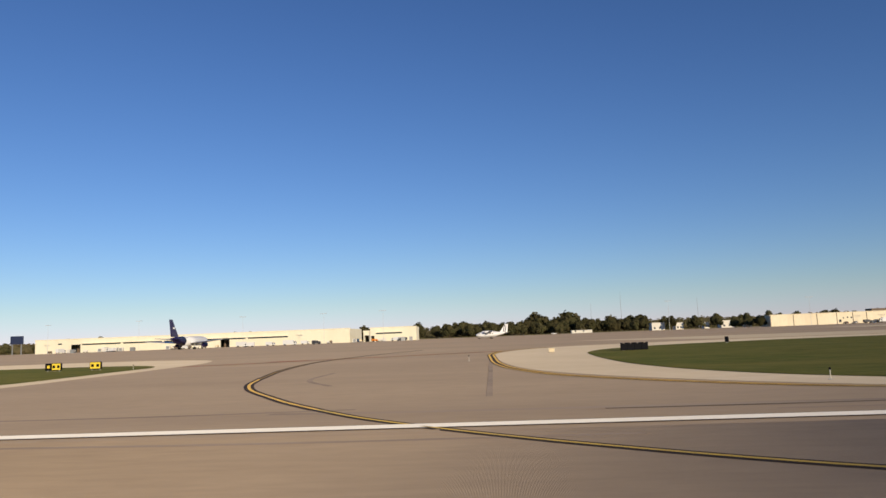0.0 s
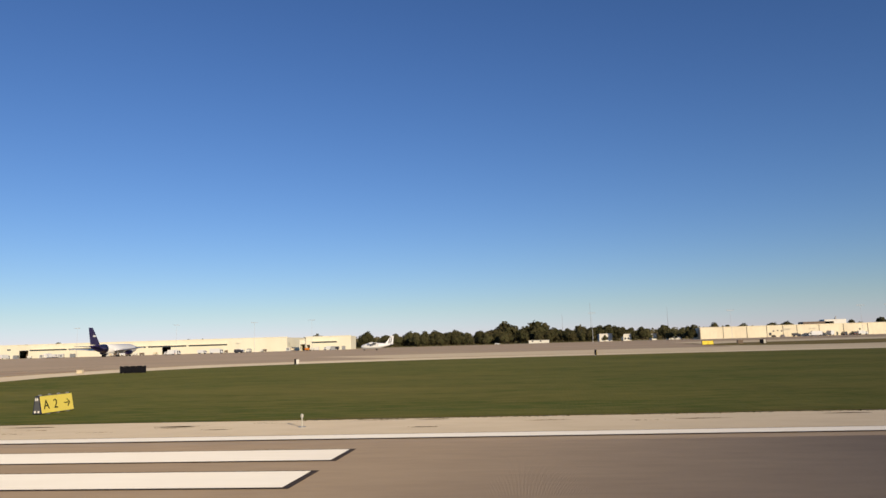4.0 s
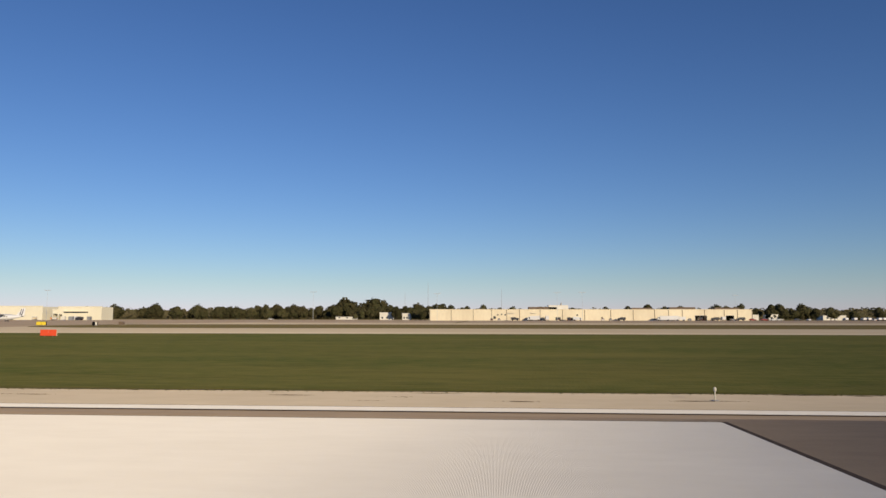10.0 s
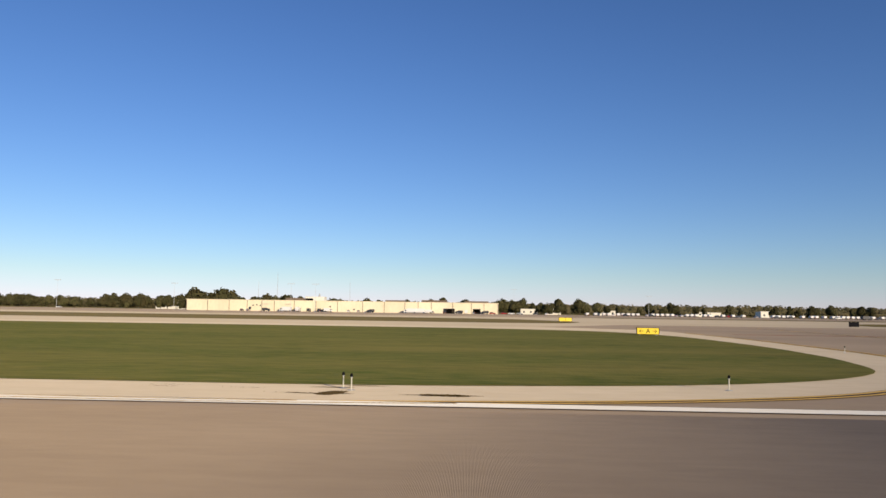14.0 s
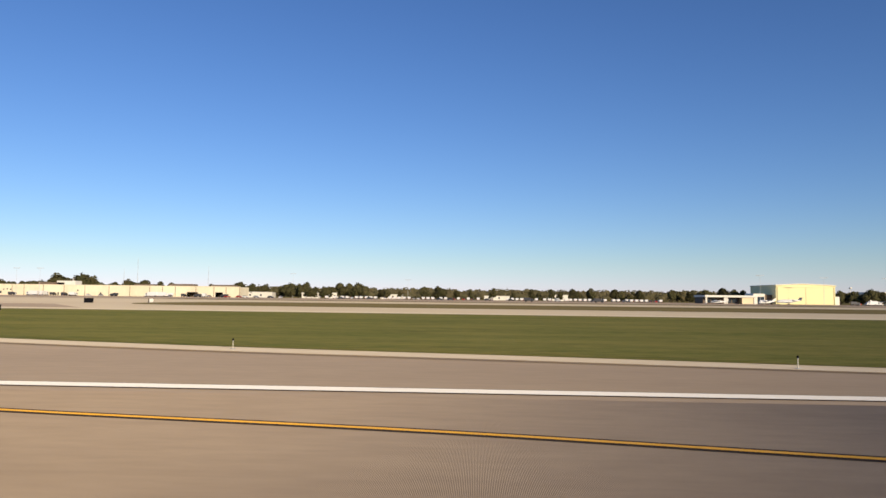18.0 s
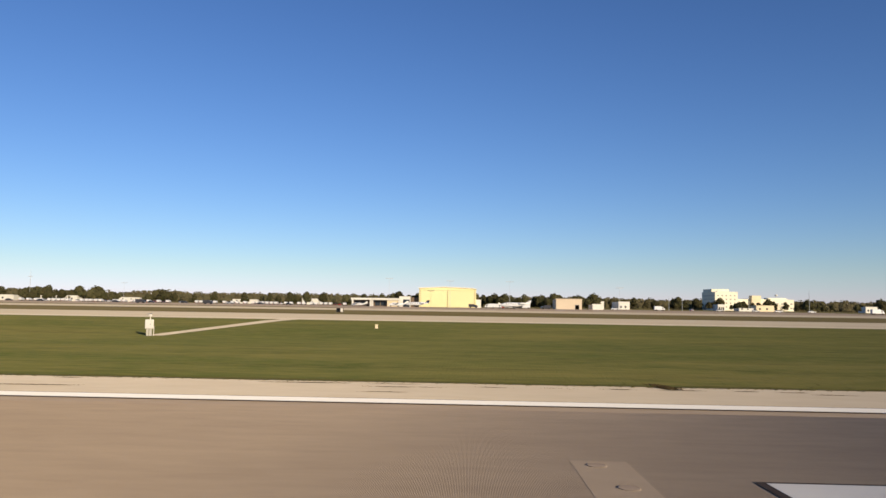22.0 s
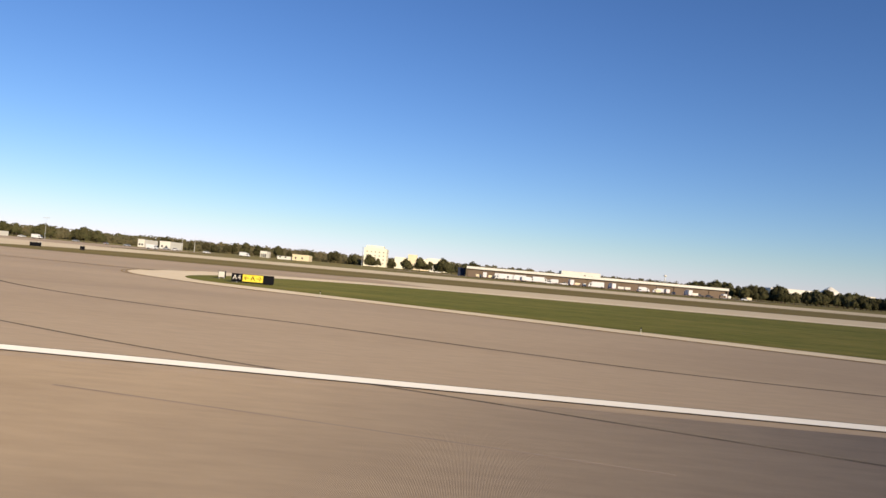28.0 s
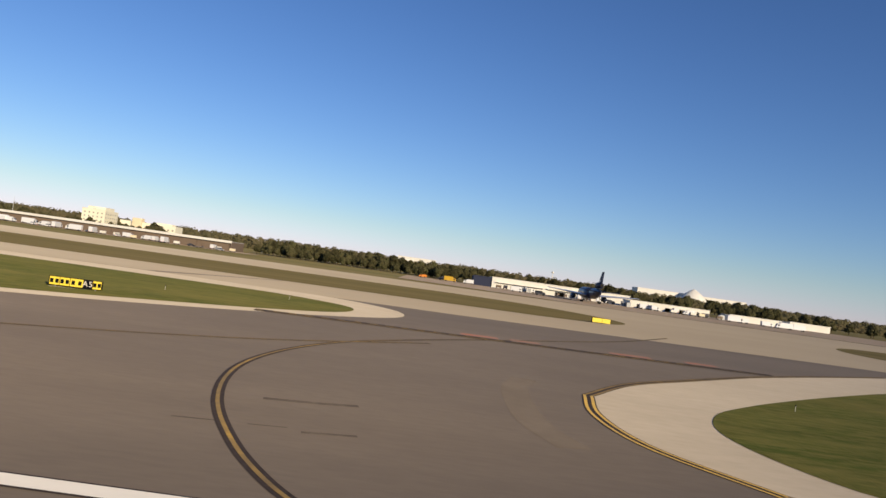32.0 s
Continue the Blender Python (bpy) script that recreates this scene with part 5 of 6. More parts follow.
def light_mast(x, y, h):
    s = thing("light_mast", x, y, 0, "tall grey floodlight mast on the apron", "light mast", "apron light masts")
    part("pole", rod(bmesh.new(), (0, 0, -0.3), (0, 0, h), 0.11, 0.05), MASTGREY, s)
    part("crossbar", boxes((-2.0, 2.0, -0.06, 0.06, h - 0.12, h)), MASTGREY, s)
    for k in (-1.9, -0.65, 0.65, 1.9):
        part("floodlight", boxes((k - 0.28, k + 0.28, -0.3, 0.1, h, h + 0.34), bevel=0.05), MASTGREY, s)
    return s


for x, y, h in ((-193, 480, 19.5), (-128, 480, 20), (-55.5, 480, 20), (0, 480, 20), (40, 480, 20.4), (310, 470, 17.5), (387, 470, 18), (403, 470, 18), (226, 480, 19), (861, 440, 17), (898, 440, 16), (934, 440, 16), (1006, 470, 14), (540, 600, 20), (640, 560, 15)):
    light_mast(x, y, h)
for x, y, h in ((264.5, 900, 45), (355.6, 900, 36), (232, 930, 34), (1195, 620, 16), (1062, 560, 9), (1072, 560, 9)):
    s = thing("radio_mast", x, y, 0, "thin lattice radio mast behind the trees", "mast", "radio masts")
    part("shaft", rod(bmesh.new(), (0, 0, -0.4), (0, 0, h), 0.3, 0.12, 6), METAL, s)
    part("antenna", rod(bmesh.new(), (0, 0, h), (0, 0, h + 2.5), 0.06, 0.03, 6), METAL, s)

pylon = thing("pylon_sign", -243, 520, 0, "tall sign on posts beside the cargo shed", "sign")
part("board", boxes((-5, 5, -0.4, 0.4, 8, 14), bevel=0.08), BLUE, pylon)
for k in (-3.5, 3.5):
    part("post", boxes((k - 0.3, k + 0.3, -0.3, 0.3, 0, 8)), METAL, pylon)


# ---- aircraft ----
def ring(x, zc, ry, rz_, n=16, yc=0.0):
    return [(x, yc + ry * math.cos(k * math.tau / n), zc + rz_ * math.sin(k * math.tau / n)) for k in range(n)]


def wing_mesh(root, tip, thick):
    """A tapered wing: root and tip are (x lead, x trail, y, z)."""
    bm = bmesh.new()
    rows = []
    for (xl, xt, y, z), t in ((root, thick), (tip, thick * 0.35)):
        c = xl - xt
        rows.append([(xl, y, z), (xl - c * 0.25, y, z + t * 0.6), (xl - c * 0.6, y, z + t * 0.4), (xt, y, z), (xl - c * 0.6, y, z - t * 0.25), (xl - c * 0.25, y, z - t * 0.4)])
    return loft(bm, rows)


def airliner(x, y, rz, length, tail_h, label, white, rear, tail, engine_in_tail=True):
    """Tail end at the given place, nose along local +x; parts sized by its length."""
    a = thing("airliner", x, y, rz, label, "aircraft", "parked airliners")
    L, r = length, length * 0.056
    zc = r * 1.75
    cut = L * 0.30
    st = [(0.0, 0.05, 1.35), (0.06, 0.35, 1.22), (0.16, 0.72, 1.1), (0.30, 1.0, 1.0)]
    part("rear_fuselage", loft(bmesh.new(), [ring(L * u, zc * h, r * s, r * s) for u, s, h in st]), rear, a, smooth=True)
    st = [(0.30, 1.0, 1.0), (0.6, 1.0, 1.0), (0.86, 1.0, 1.0), (0.93, 0.86, 0.97), (0.975, 0.55, 0.9), (1.0, 0.08, 0.84)]
    part("front_fuselage", loft(bmesh.new(), [ring(L * u, zc * h, r * s, r * s) for u, s, h in st]), white, a, smooth=True)
    part("cockpit_window", boxes((L * 0.945, L * 0.965, -r * 0.5, r * 0.5, zc + r * 0.3, zc + r * 0.55)), GLASS, a)
    bm = bmesh.new()
    loft(bm, [[(L * 0.20, s, zc + r * 0.8), (L * 0.02, s, zc + r * 0.9), (-L * 0.03, s * 0.4, tail_h), (L * 0.045, s * 0.4, tail_h)] for s in (-0.32, 0.32)])
    part("fin", bm, tail, a)
    part("fin_emblem", boxes((L * 0.055, L * 0.105, -0.36, 0.36, tail_h * 0.69, tail_h * 0.75)), PLANEWHITE, a, "pale bars on the fin")
    for s in (-1, 1):
        part("tailplane", wing_mesh((L * 0.15, L * 0.03, 0, zc * 1.2), (L * 0.04, -L * 0.01, s * L * 0.19, zc * 1.35), 0.7), tail, a)
        part("wing", wing_mesh((L * 0.63, L * 0.42, s * r * 0.6, zc * 0.72), (L * 0.37, L * 0.31, s * L * 0.46, zc * 1.05), 1.3), PLANEWHITE, a)
        bm = loft(bmesh.new(), [ring(L * u, zc * 0.5, q * r, q * r, 14, s * L * 0.16) for u, q in ((0.49, 0.25), (0.53, 0.44), (0.59, 0.5), (0.61, 0.46))])
        nac = part("engine", bm, rear, a, smooth=True)
        part("intake", rod(bmesh.new(), (L * 0.6105, s * L * 0.16, zc * 0.5), (L * 0.612, s * L * 0.16, zc * 0.5), r * 0.4, r * 0.4, 14), DARK, nac)
        gear = part("main_gear", rod(bmesh.new(), (L * 0.44, s * L * 0.09, 0.5), (L * 0.44, s * L * 0.09, zc * 0.7), 0.25), METAL, a)
        for dx in (-0.8, 0.8):
            part("wheel", rod(bmesh.new(), (L * 0.44 + dx, s * L * 0.09 - 0.6, 0.6), (L * 0.44 + dx, s * L * 0.09 + 0.6, 0.6), 0.6, 0.6, 14), TYRE, gear)
    if engine_in_tail:
        bm = loft(bmesh.new(), [ring(L * u, zc + r * 1.55, q * r, q * r) for u, q in ((0.0, 0.3), (0.04, 0.5), (0.16, 0.52), (0.19, 0.46))])
        nac = part("tail_engine", bm, tail, a, smooth=True)
        part("exhaust", rod(bmesh.new(), (-0.06, 0, zc + r * 1.55), (0.0, 0, zc + r * 1.55), r * 0.26, r * 0.26, 14), DARK, nac)
    gear = part("nose_gear", rod(bmesh.new(), (L * 0.88, 0, 0.5), (L * 0.88, 0, zc - r * 0.8), 0.2), METAL, a)
    part("wheel", rod(bmesh.new(), (L * 0.88, -0.4, 0.5), (L * 0.88, 0.4, 0.5), 0.5, 0.5, 14), TYRE, gear)
    return a


airliner(-68.5, 400, 90, 50, 17.2, "parked cargo airliner, white body and purple tail", PLANEWHITE, PURPLE, PURPLE, False)
airliner(1636.5, 347, 89, 50, 15.8, "parked cargo airliner in dark blue paint", BLUE, BLUE, NAVY, True)


def small_plane(x, y, rz, length, high_wing, label, fin_mat, fin_h, fat=1.0, striped=False):
    a = thing("small_aircraft", x, y, rz, label, "aircraft", "small parked aircraft")
    L, r = length, length * 0.075 * fat
    zc = r * (1.55 if high_wing else 1.9)
    part("fuselage", loft(bmesh.new(), [ring(L * u, zc * h, r * s, r * s) for u, s, h in ((0, 0.12, 1.3), (0.15, 0.45, 1.18), (0.4, 0.95, 1.03), (0.75, 1.0, 1), (0.9, 0.75, 0.93), (0.98, 0.35, 0.88), (1, 0.05, 0.86))]), PLANEWHITE, a, smooth=True)
    for side in (-1, 1):
        for k in range(5):
            u = L * (0.46 + 0.075 * k)
            part("cabin_window", boxes((u, u + L * 0.04, side * r * 0.985 - 0.03, side * r * 0.985 + 0.03, zc + r * 0.16, zc + r * 0.40)), GLASS, a)
    part("windscreen", boxes((L * 0.885, L * 0.915, -r * 0.55, r * 0.55, zc + r * 0.28, zc + r * 0.52)), GLASS, a)
    bm = loft(bmesh.new(), [[(L * (0.25 if high_wing else 0.17), s, zc * 1.2), (-L * 0.02, s, zc * 1.15), (-L * 0.06, s * 0.5, fin_h), (L * 0.04, s * 0.5, fin_h)] for s in (-0.12, 0.12)])
    part("fin", bm, fin_mat, a)
    if striped:
        for u in (0.02, 0.075):
            part("fin_stripe", loft(bmesh.new(), [[(L * (u + 0.05), s, zc * 1.45), (L * (u + 0.02), s, zc * 1.45), (L * (u - 0.03), s, fin_h * 0.93), (L * (u - 0.01), s, fin_h * 0.93)] for s in (-0.16, 0.16)]), NAVY, a, "dark raked stripe")
    zt = fin_h * 0.97 if not high_wing else zc * 1.35
    zw = zc + r * 0.95 if high_wing else zc - r * 0.7
    for s in (-1, 1):
        part("tailplane", wing_mesh((L * 0.06, -L * 0.03, 0, zt), (0, -L * 0.05, s * L * 0.2, zt + 0.1), 0.2), fin_mat, a)
        part("wing", wing_mesh((L * 0.66, L * 0.5, s * r * 0.4, zw), (L * 0.6, L * 0.52, s * L * 0.52, zw + 0.25), 0.35), PLANEWHITE, a)
        part("engine", loft(bmesh.new(), [ring(L * u, zw - 0.1 if high_wing else zc + r * 0.6, q * r, q * r, 10, s * (L * 0.17 if high_wing else r * 1.45)) for u, q in (((0.5, 0.2), (0.6, 0.4), (0.74, 0.4), (0.78, 0.15)) if high_wing else ((0.14, 0.25), (0.2, 0.42), (0.32, 0.42), (0.35, 0.35)))]), PLANEWHITE, a, smooth=True)
        leg = part("landing_gear", rod(bmesh.new(), (L * 0.5, s * r * 1.1, 0.3), (L * 0.5, s * r * 0.9, zc - r * 0.7), 0.08), METAL, a)
        part("wheel", rod(bmesh.new(), (L * 0.5, s * r * 1.1 - 0.12, 0.32), (L * 0.5, s * r * 1.1 + 0.12, 0.32), 0.32, 0.32, 12), TYRE, leg)
    part("nose_wheel", rod(bmesh.new(), (L * 0.9, -0.1, 0.3), (L * 0.9, 0.1, 0.3), 0.3, 0.3, 12), TYRE, a)
    part("nose_leg", rod(bmesh.new(), (L * 0.9, 0, 0.3), (L * 0.9, 0, zc - r * 0.6), 0.06), METAL, a)
    return a


small_plane(120.2, 337, 194, 14.4, True, "white high-wing cargo propeller plane on the apron", PLANEWHITE, 6.4, 1.2, True)
small_plane(885, 441, 178, 14, False, "white business jet with dark fin on apron", BLUE, 4.3)
small_plane(942.0, 393, 181, 16, False, "white business jet parked on the apron", PLANEWHITE, 4.7)
small_plane(872, 446, 200, 12, True, "small white propeller plane by the terminal", WHITEWALL, 3.6)
small_plane(846, 452, 175, 10, True, "small white propeller plane before the terminal", WHITEWALL, 3.0)
small_plane(928, 446, 30, 11, True, "small white propeller plane on the apron", WHITEWALL, 3.4)


# ---- vehicles ----
def wheels(s, xs, half, r=0.34, wide=0.22):
    for wx in xs:
        for k in (-1, 1):
            t = part("wheel", rod(bmesh.new(), (wx, k * half - wide / 2, r), (wx, k * half + wide / 2, r), r, r, 12), TYRE, s)


def car(mat, label, group="parked cars"):
    s = thing("car", 0, 0, 0, label, "car", group)
    prof = [(-2.2, 0.3), (2.2, 0.3), (2.25, 0.7), (1.9, 0.88), (1.0, 0.95), (-1.9, 1.0), (-2.25, 0.8)]
    part("body", loft(bmesh.new(), [[(x, y, z) for x, z in prof] for y in (-0.88, 0.88)]), mat, s)
    bm = loft(bmesh.new(), [[(1.0, -0.8, 0.93), (1.0, 0.8, 0.93), (-1.8, 0.8, 0.96), (-1.8, -0.8, 0.96)], [(0.3, -0.66, 1.45), (0.3, 0.66, 1.45), (-1.3, 0.66, 1.45), (-1.3, -0.66, 1.45)]])
    part("cabin", bm, GLASS, s)
    part("roof", boxes((-1.32, 0.32, -0.67, 0.67, 1.44, 1.5), bevel=0.02), mat, s)
    for k in (-0.7, 0.7):
        part("headlight", boxes((2.2, 2.27, k - 0.16, k + 0.16, 0.6, 0.74), bevel=0.015), PLANEWHITE, s)
        part("tail_light", boxes((-2.28, -2.2, k - 0.14, k + 0.14, 0.66, 0.82), bevel=0.015), SIGNRED, s)
    part("bumper", boxes((2.2, 2.3, -0.84, 0.84, 0.34, 0.52), bevel=0.02), CARDARK, s)
    wheels(s, (-1.35, 1.4), 0.8)
    return s


def van(mat, label, length=6.0, h=2.7):
    s = thing("van", 0, 0, 0, label, "van", "apron vehicles")
    part("cargo_box", boxes((-length / 2, length / 2 - 1.9, -1.05, 1.05, 0.55, h), bevel=0.06), mat, s)
    prof = [(length / 2 - 1.85, 0.5), (length / 2, 0.5), (length / 2, 1.2), (length / 2 - 0.6, h * 0.78), (length / 2 - 1.85, h * 0.82)]
    part("cab", loft(bmesh.new(), [[(x, y, z) for x, z in prof] for y in (-1.0, 1.0)]), mat, s)
    part("side_glass", boxes((length / 2 - 1.5, length / 2 - 0.75, -1.03, 1.03, 1.25, h * 0.7)), GLASS, s)
    part("bumper", boxes((length / 2 - 0.05, length / 2 + 0.12, -1.0, 1.0, 0.4, 0.65)), METAL, s)
    part("windscreen", loft(bmesh.new(), [[(x, y, z) for x, z in ((length / 2 - 0.02, 1.24), (length / 2 + 0.02, 1.24), (length / 2 - 0.55, h * 0.76), (length / 2 - 0.59, h * 0.76))] for y in (-0.9, 0.9)]), GLASS, s)
    for k in (-0.8, 0.8):
        part("tail_light", boxes((-length / 2 - 0.04, -length / 2 + 0.01, k - 0.1, k + 0.1, 0.7, 0.95)), SIGNRED, s)
        part("headlight", boxes((length / 2 - 0.01, length / 2 + 0.04, k - 0.16, k + 0.16, 0.75, 0.95)), PLANEWHITE, s)
    wheels(s, (-length / 2 + 1.1, length / 2 - 1.0), 0.92, 0.42, 0.28)
    return s


def cart(mat, label):
    s = thing("baggage_cart", 0, 0, 0, label, "cart", "baggage carts")
    part("bed", boxes((-1.6, 1.6, -0.8, 0.8, 0.45, 0.6), bevel=0.02), METAL, s)
    part("cover", boxes((-1.55, 1.55, -0.78, 0.78, 0.6, 1.9), bevel=0.08), mat, s)
    part("drawbar", rod(bmesh.new(), (1.6, 0, 0.45), (2.4, 0, 0.3), 0.05), METAL, s)
    wheels(s, (-1.1, 1.1), 0.7, 0.25, 0.16)
    return s


def container(mat, label):
    s = thing("cargo_container", 0, 0, 0, label, "container", "cargo containers")
    prof = [(-1.5, 0.0), (1.5, 0.0), (1.5, 1.9), (1.1, 2.3), (-1.1, 2.3), (-1.5, 1.9)]
    part("shell", loft(bmesh.new(), [[(x, y, z + 0.3) for x, z in prof] for y in (-1.1, 1.1)]), mat, s)
    part("pallet", boxes((-1.5, 1.5, -1.1, 1.1, 0.0, 0.28)), METAL, s)
    part("door_panel", boxes((-1.0, 1.0, -1.14, -1.1, 0.5, 2.3), bevel=0.01), METAL, s)
    return s


CARWHITE = material("white_car_paint", (0.75, 0.74, 0.72), 0.3, second=(0.6, 0.58, 0.55), grain=0.1, grain_scale=2)
CARDARK = material("dark_car_paint", (0.05, 0.05, 0.06), 0.3, second=(0.08, 0.07, 0.06), grain=0.1, grain_scale=2)
CARSILVER = material("silver_car_paint", (0.42, 0.42, 0.42), 0.3, 0.3, second=(0.3, 0.3, 0.3), grain=0.1, grain_scale=2)
CARRED = material("red_car_paint", (0.35, 0.03, 0.025), 0.3, second=(0.25, 0.03, 0.02), grain=0.1, grain_scale=2)
cars = [car(CARWHITE, "white parked car in the lot"), car(CARDARK, "dark parked car in the lot"), car(CARSILVER, "silver parked car in the lot"), car(CARRED, "red parked car in the lot")]
vans = [van(CARWHITE, "white box van on the apron"), van(CARWHITE, "long white delivery truck on the apron", 8.5, 3.3), van(CARDARK, "dark service van on the apron", 5.4, 2.3), van(YELLOW, "yellow service truck on the apron", 7.0, 3.0), van(ORANGE, "small orange service truck beside the shed", 4.6, 1.9)]
carts = [cart(WHITEWALL, "white covered baggage cart on the apron"), cart(TAN, "tan covered baggage cart on the apron"), cart(BROWNWALL, "dark covered baggage cart on the apron")]
boxes_ = [container(WHITEWALL, "white air cargo container on the apron"), container(METAL, "silver air cargo container on the apron")]
used = set()


def drop(kind, x, y, rz):
    """The first use places the thing itself, later ones copy it."""
    m = spot(x, y, None, rz)
    if kind in used:
        return copy_thing(kind, m)
    used.add(kind)
    kind.matrix_world = m
    return kind


row_van = van(CARWHITE, "short white van in a long parked row", 4.6, 2.0)
rng = random.Random(11)
x = 586.0
while x < 822:
    if rng.random() < 0.93:
        drop(row_van if rng.random() < 0.82 else cars[rng.randrange(4)], x, 516 + rng.uniform(-0.5, 0.5), 90 + rng.uniform(-3, 3))
    x += 3.3 + rng.choice((0, 0, 0, 0.4, 2.5))
for x in (604, 622, 668, 676, 700, 716, 747, 770, 790):
    drop(cars[1 + int(x) % 2], x, 470 + (x * 7) % 24, rng.uniform(-8, 8))
drop(cars[0], 160.5, 598, 4)
for x in (722, 761):
    drop(vans[2], x, 410, 2)
# cargo apron: carts, containers and trucks before the sheds
for k in range(46):
    x = rng.uniform(-205, 60)
    if -75 < x < -30:
        continue
    y = rng.uniform(488, 508)
    pick = rng.random()
    drop(carts[rng.randrange(3)] if pick < 0.45 else boxes_[rng.randrange(2)] if pick < 0.8 else vans[rng.choice((0, 0, 1, 2))], x, y, rng.choice((0, 90, 180)) + rng.uniform(-8, 8))
for x, y, k in ((30, 505, 4), (44, 506, 0), (50, 503, 2), (-30, 420, 0), (-16, 455, 1), (5, 440, 2), (-52, 470, 1), (-36, 478, 0)):
    drop(vans[k], x, y, rng.choice((0, 180)) + rng.uniform(-6, 6))
# before the tan shed
for x, k in ((361, 2), (374, 1), (383, 1), (391, 2), (398, 2), (404, 0), (434, 2), (462, 1), (468, 1), (474, 0), (486, 2), (496, 2), (501, 0), (514, 2)):
    drop(vans[k], x, 505 + (x % 5), rng.choice((0, 180, 90)))
for x in (345, 350, 420, 426, 478, 506, 519, 527, 532, 538, 549, 556):
    drop(cars[int(x) % 4], x, 500 + x % 7, rng.choice((0, 90)))
# hangar apron
for x, k in ((922, 0), (926, 0), (938, 2), (943, 0), (912, 2), (955, 2), (1022, 0), (1150, 0)):
    drop(vans[k], x, 430 + x % 9, rng.choice((0, 180)))
for x in (915, 931, 946, 958, 1000, 1030, 1050, 1066, 1090, 1100, 1120):
    drop(cars[int(x) % 4], x, 455 + x % 20, rng.choice((0, 90)))
drop(vans[0], 1118, 380, 0)
# vehicles under and before the long hangar
x = 1292.0
while x < 1446:
    r = rng.random()
    drop(vans[0] if r < 0.28 else vans[1] if r < 0.38 else vans[2] if r < 0.46 else carts[rng.randrange(3)] if r < 0.72 else cars[rng.choice((0, 0, 2, 1))], x, rng.uniform(400, 416), rng.choice((0, 0, 180, 90)) + rng.uniform(-5, 5))
    x += rng.uniform(2.8, 6.0)
drop(vans[3], 1566, 422, 3), drop(vans[1], 1305, 404, 0), drop(vans[1], 1314, 405, 180)
# freight apron
for k in range(34):
    x = rng.uniform(1592, 1720)
    r = rng.random()
    drop(vans[0] if r < 0.3 else carts[rng.randrange(3)] if r < 0.6 else boxes_[rng.randrange(2)] if r < 0.85 else vans[2], x, rng.uniform(394, 402) if x > 1660 else rng.uniform(412, 424), rng.choice((0, 90, 180)))
for x, y, k in ((1577, 425, 0), (1562, 430, 2), (1550, 432, 4), (1716, 380, 1), (1722, 384, 0), (1732, 378, 0), (1742, 380, 1), (1750, 382, 1), (1600, 380, 0), (1612, 376, 2)):
    drop(vans[k], x, y, rng.choice((0, 180)))

# ---- trees ----
def leaves(centres, sizes, normals, seed):
    """Leaf clumps as loose four-cornered blades, each turned roughly along its normal."""
    g = np.random.default_rng(seed)
    n = normals + g.normal(0, 0.3, normals.shape)
    n /= np.linalg.norm(n, axis=1, keepdims=True)
    u = np.cross(n, g.normal(0, 1, n.shape))
    u /= np.linalg.norm(u, axis=1, keepdims=True)
    v = np.cross(n, u)
    corner = ((-1, -1), (1, -0.8), (0.9, 1), (-0.7, 1.1))
    co = np.stack([centres + sizes[:, None] * (a * g.uniform(0.6, 1.2, (len(n), 1)) * u + b * g.uniform(0.6, 1.2, (len(n), 1)) * v) for a, b in corner], 1)
    return co.reshape(-1, 3)


def blades(name, co, mat):
    me = bpy.data.meshes.new(name)
    k = len(co) // 4
    me.vertices.add(len(co))
    me.vertices.foreach_set("co", (co * MODEL).ravel())
    me.loops.add(4 * k)
    me.loops.foreach_set("vertex_index", np.arange(4 * k))
    me.polygons.add(k)
    me.polygons.foreach_set("loop_start", np.arange(k) * 4)
    me.update(calc_edges=True)
    me.materials.append(mat)
    return me


def crown_leaves(seed, lobes, count, tall, wide):
    """Leaf clumps over a dome of lobes that reaches low, with an uneven outline; metres, ground at z = 0."""
    g = np.random.default_rng(seed)
    a, d = g.uniform(0, 6.28, lobes), wide * 0.30 * np.sqrt(g.random(lobes))
    z = tall * (0.72 - 0.5 * (d / (wide * 0.30)) * g.uniform(0.3, 1.0, lobes))
    cs = np.stack((d * np.cos(a), d * np.sin(a), z), 1)
    rad = wide * g.uniform(0.17, 0.27, lobes)
    cs = np.vstack((cs, ((wide * 0.14, 0, tall * 0.38), (-wide * 0.13, wide * 0.08, tall * 0.46), (wide * 0.05, -wide * 0.06, tall * 0.72))))
    rad = np.append(rad, (wide * 0.29, wide * 0.27, wide * 0.24))
    pick = g.choice(len(cs), count, p=rad**2 / (rad**2).sum())
    n = g.normal(0, 1, (count, 3))
    n /= np.linalg.norm(n, axis=1, keepdims=True)
    p = cs[pick] + n * (rad[pick] * g.uniform(0.6, 0.96, count))[:, None]
    p[:, 2] = np.maximum(p[:, 2], tall * g.uniform(0.05, 0.16, count))
    return leaves(p, g.uniform(0.024, 0.05, count) * wide, n, seed + 1)


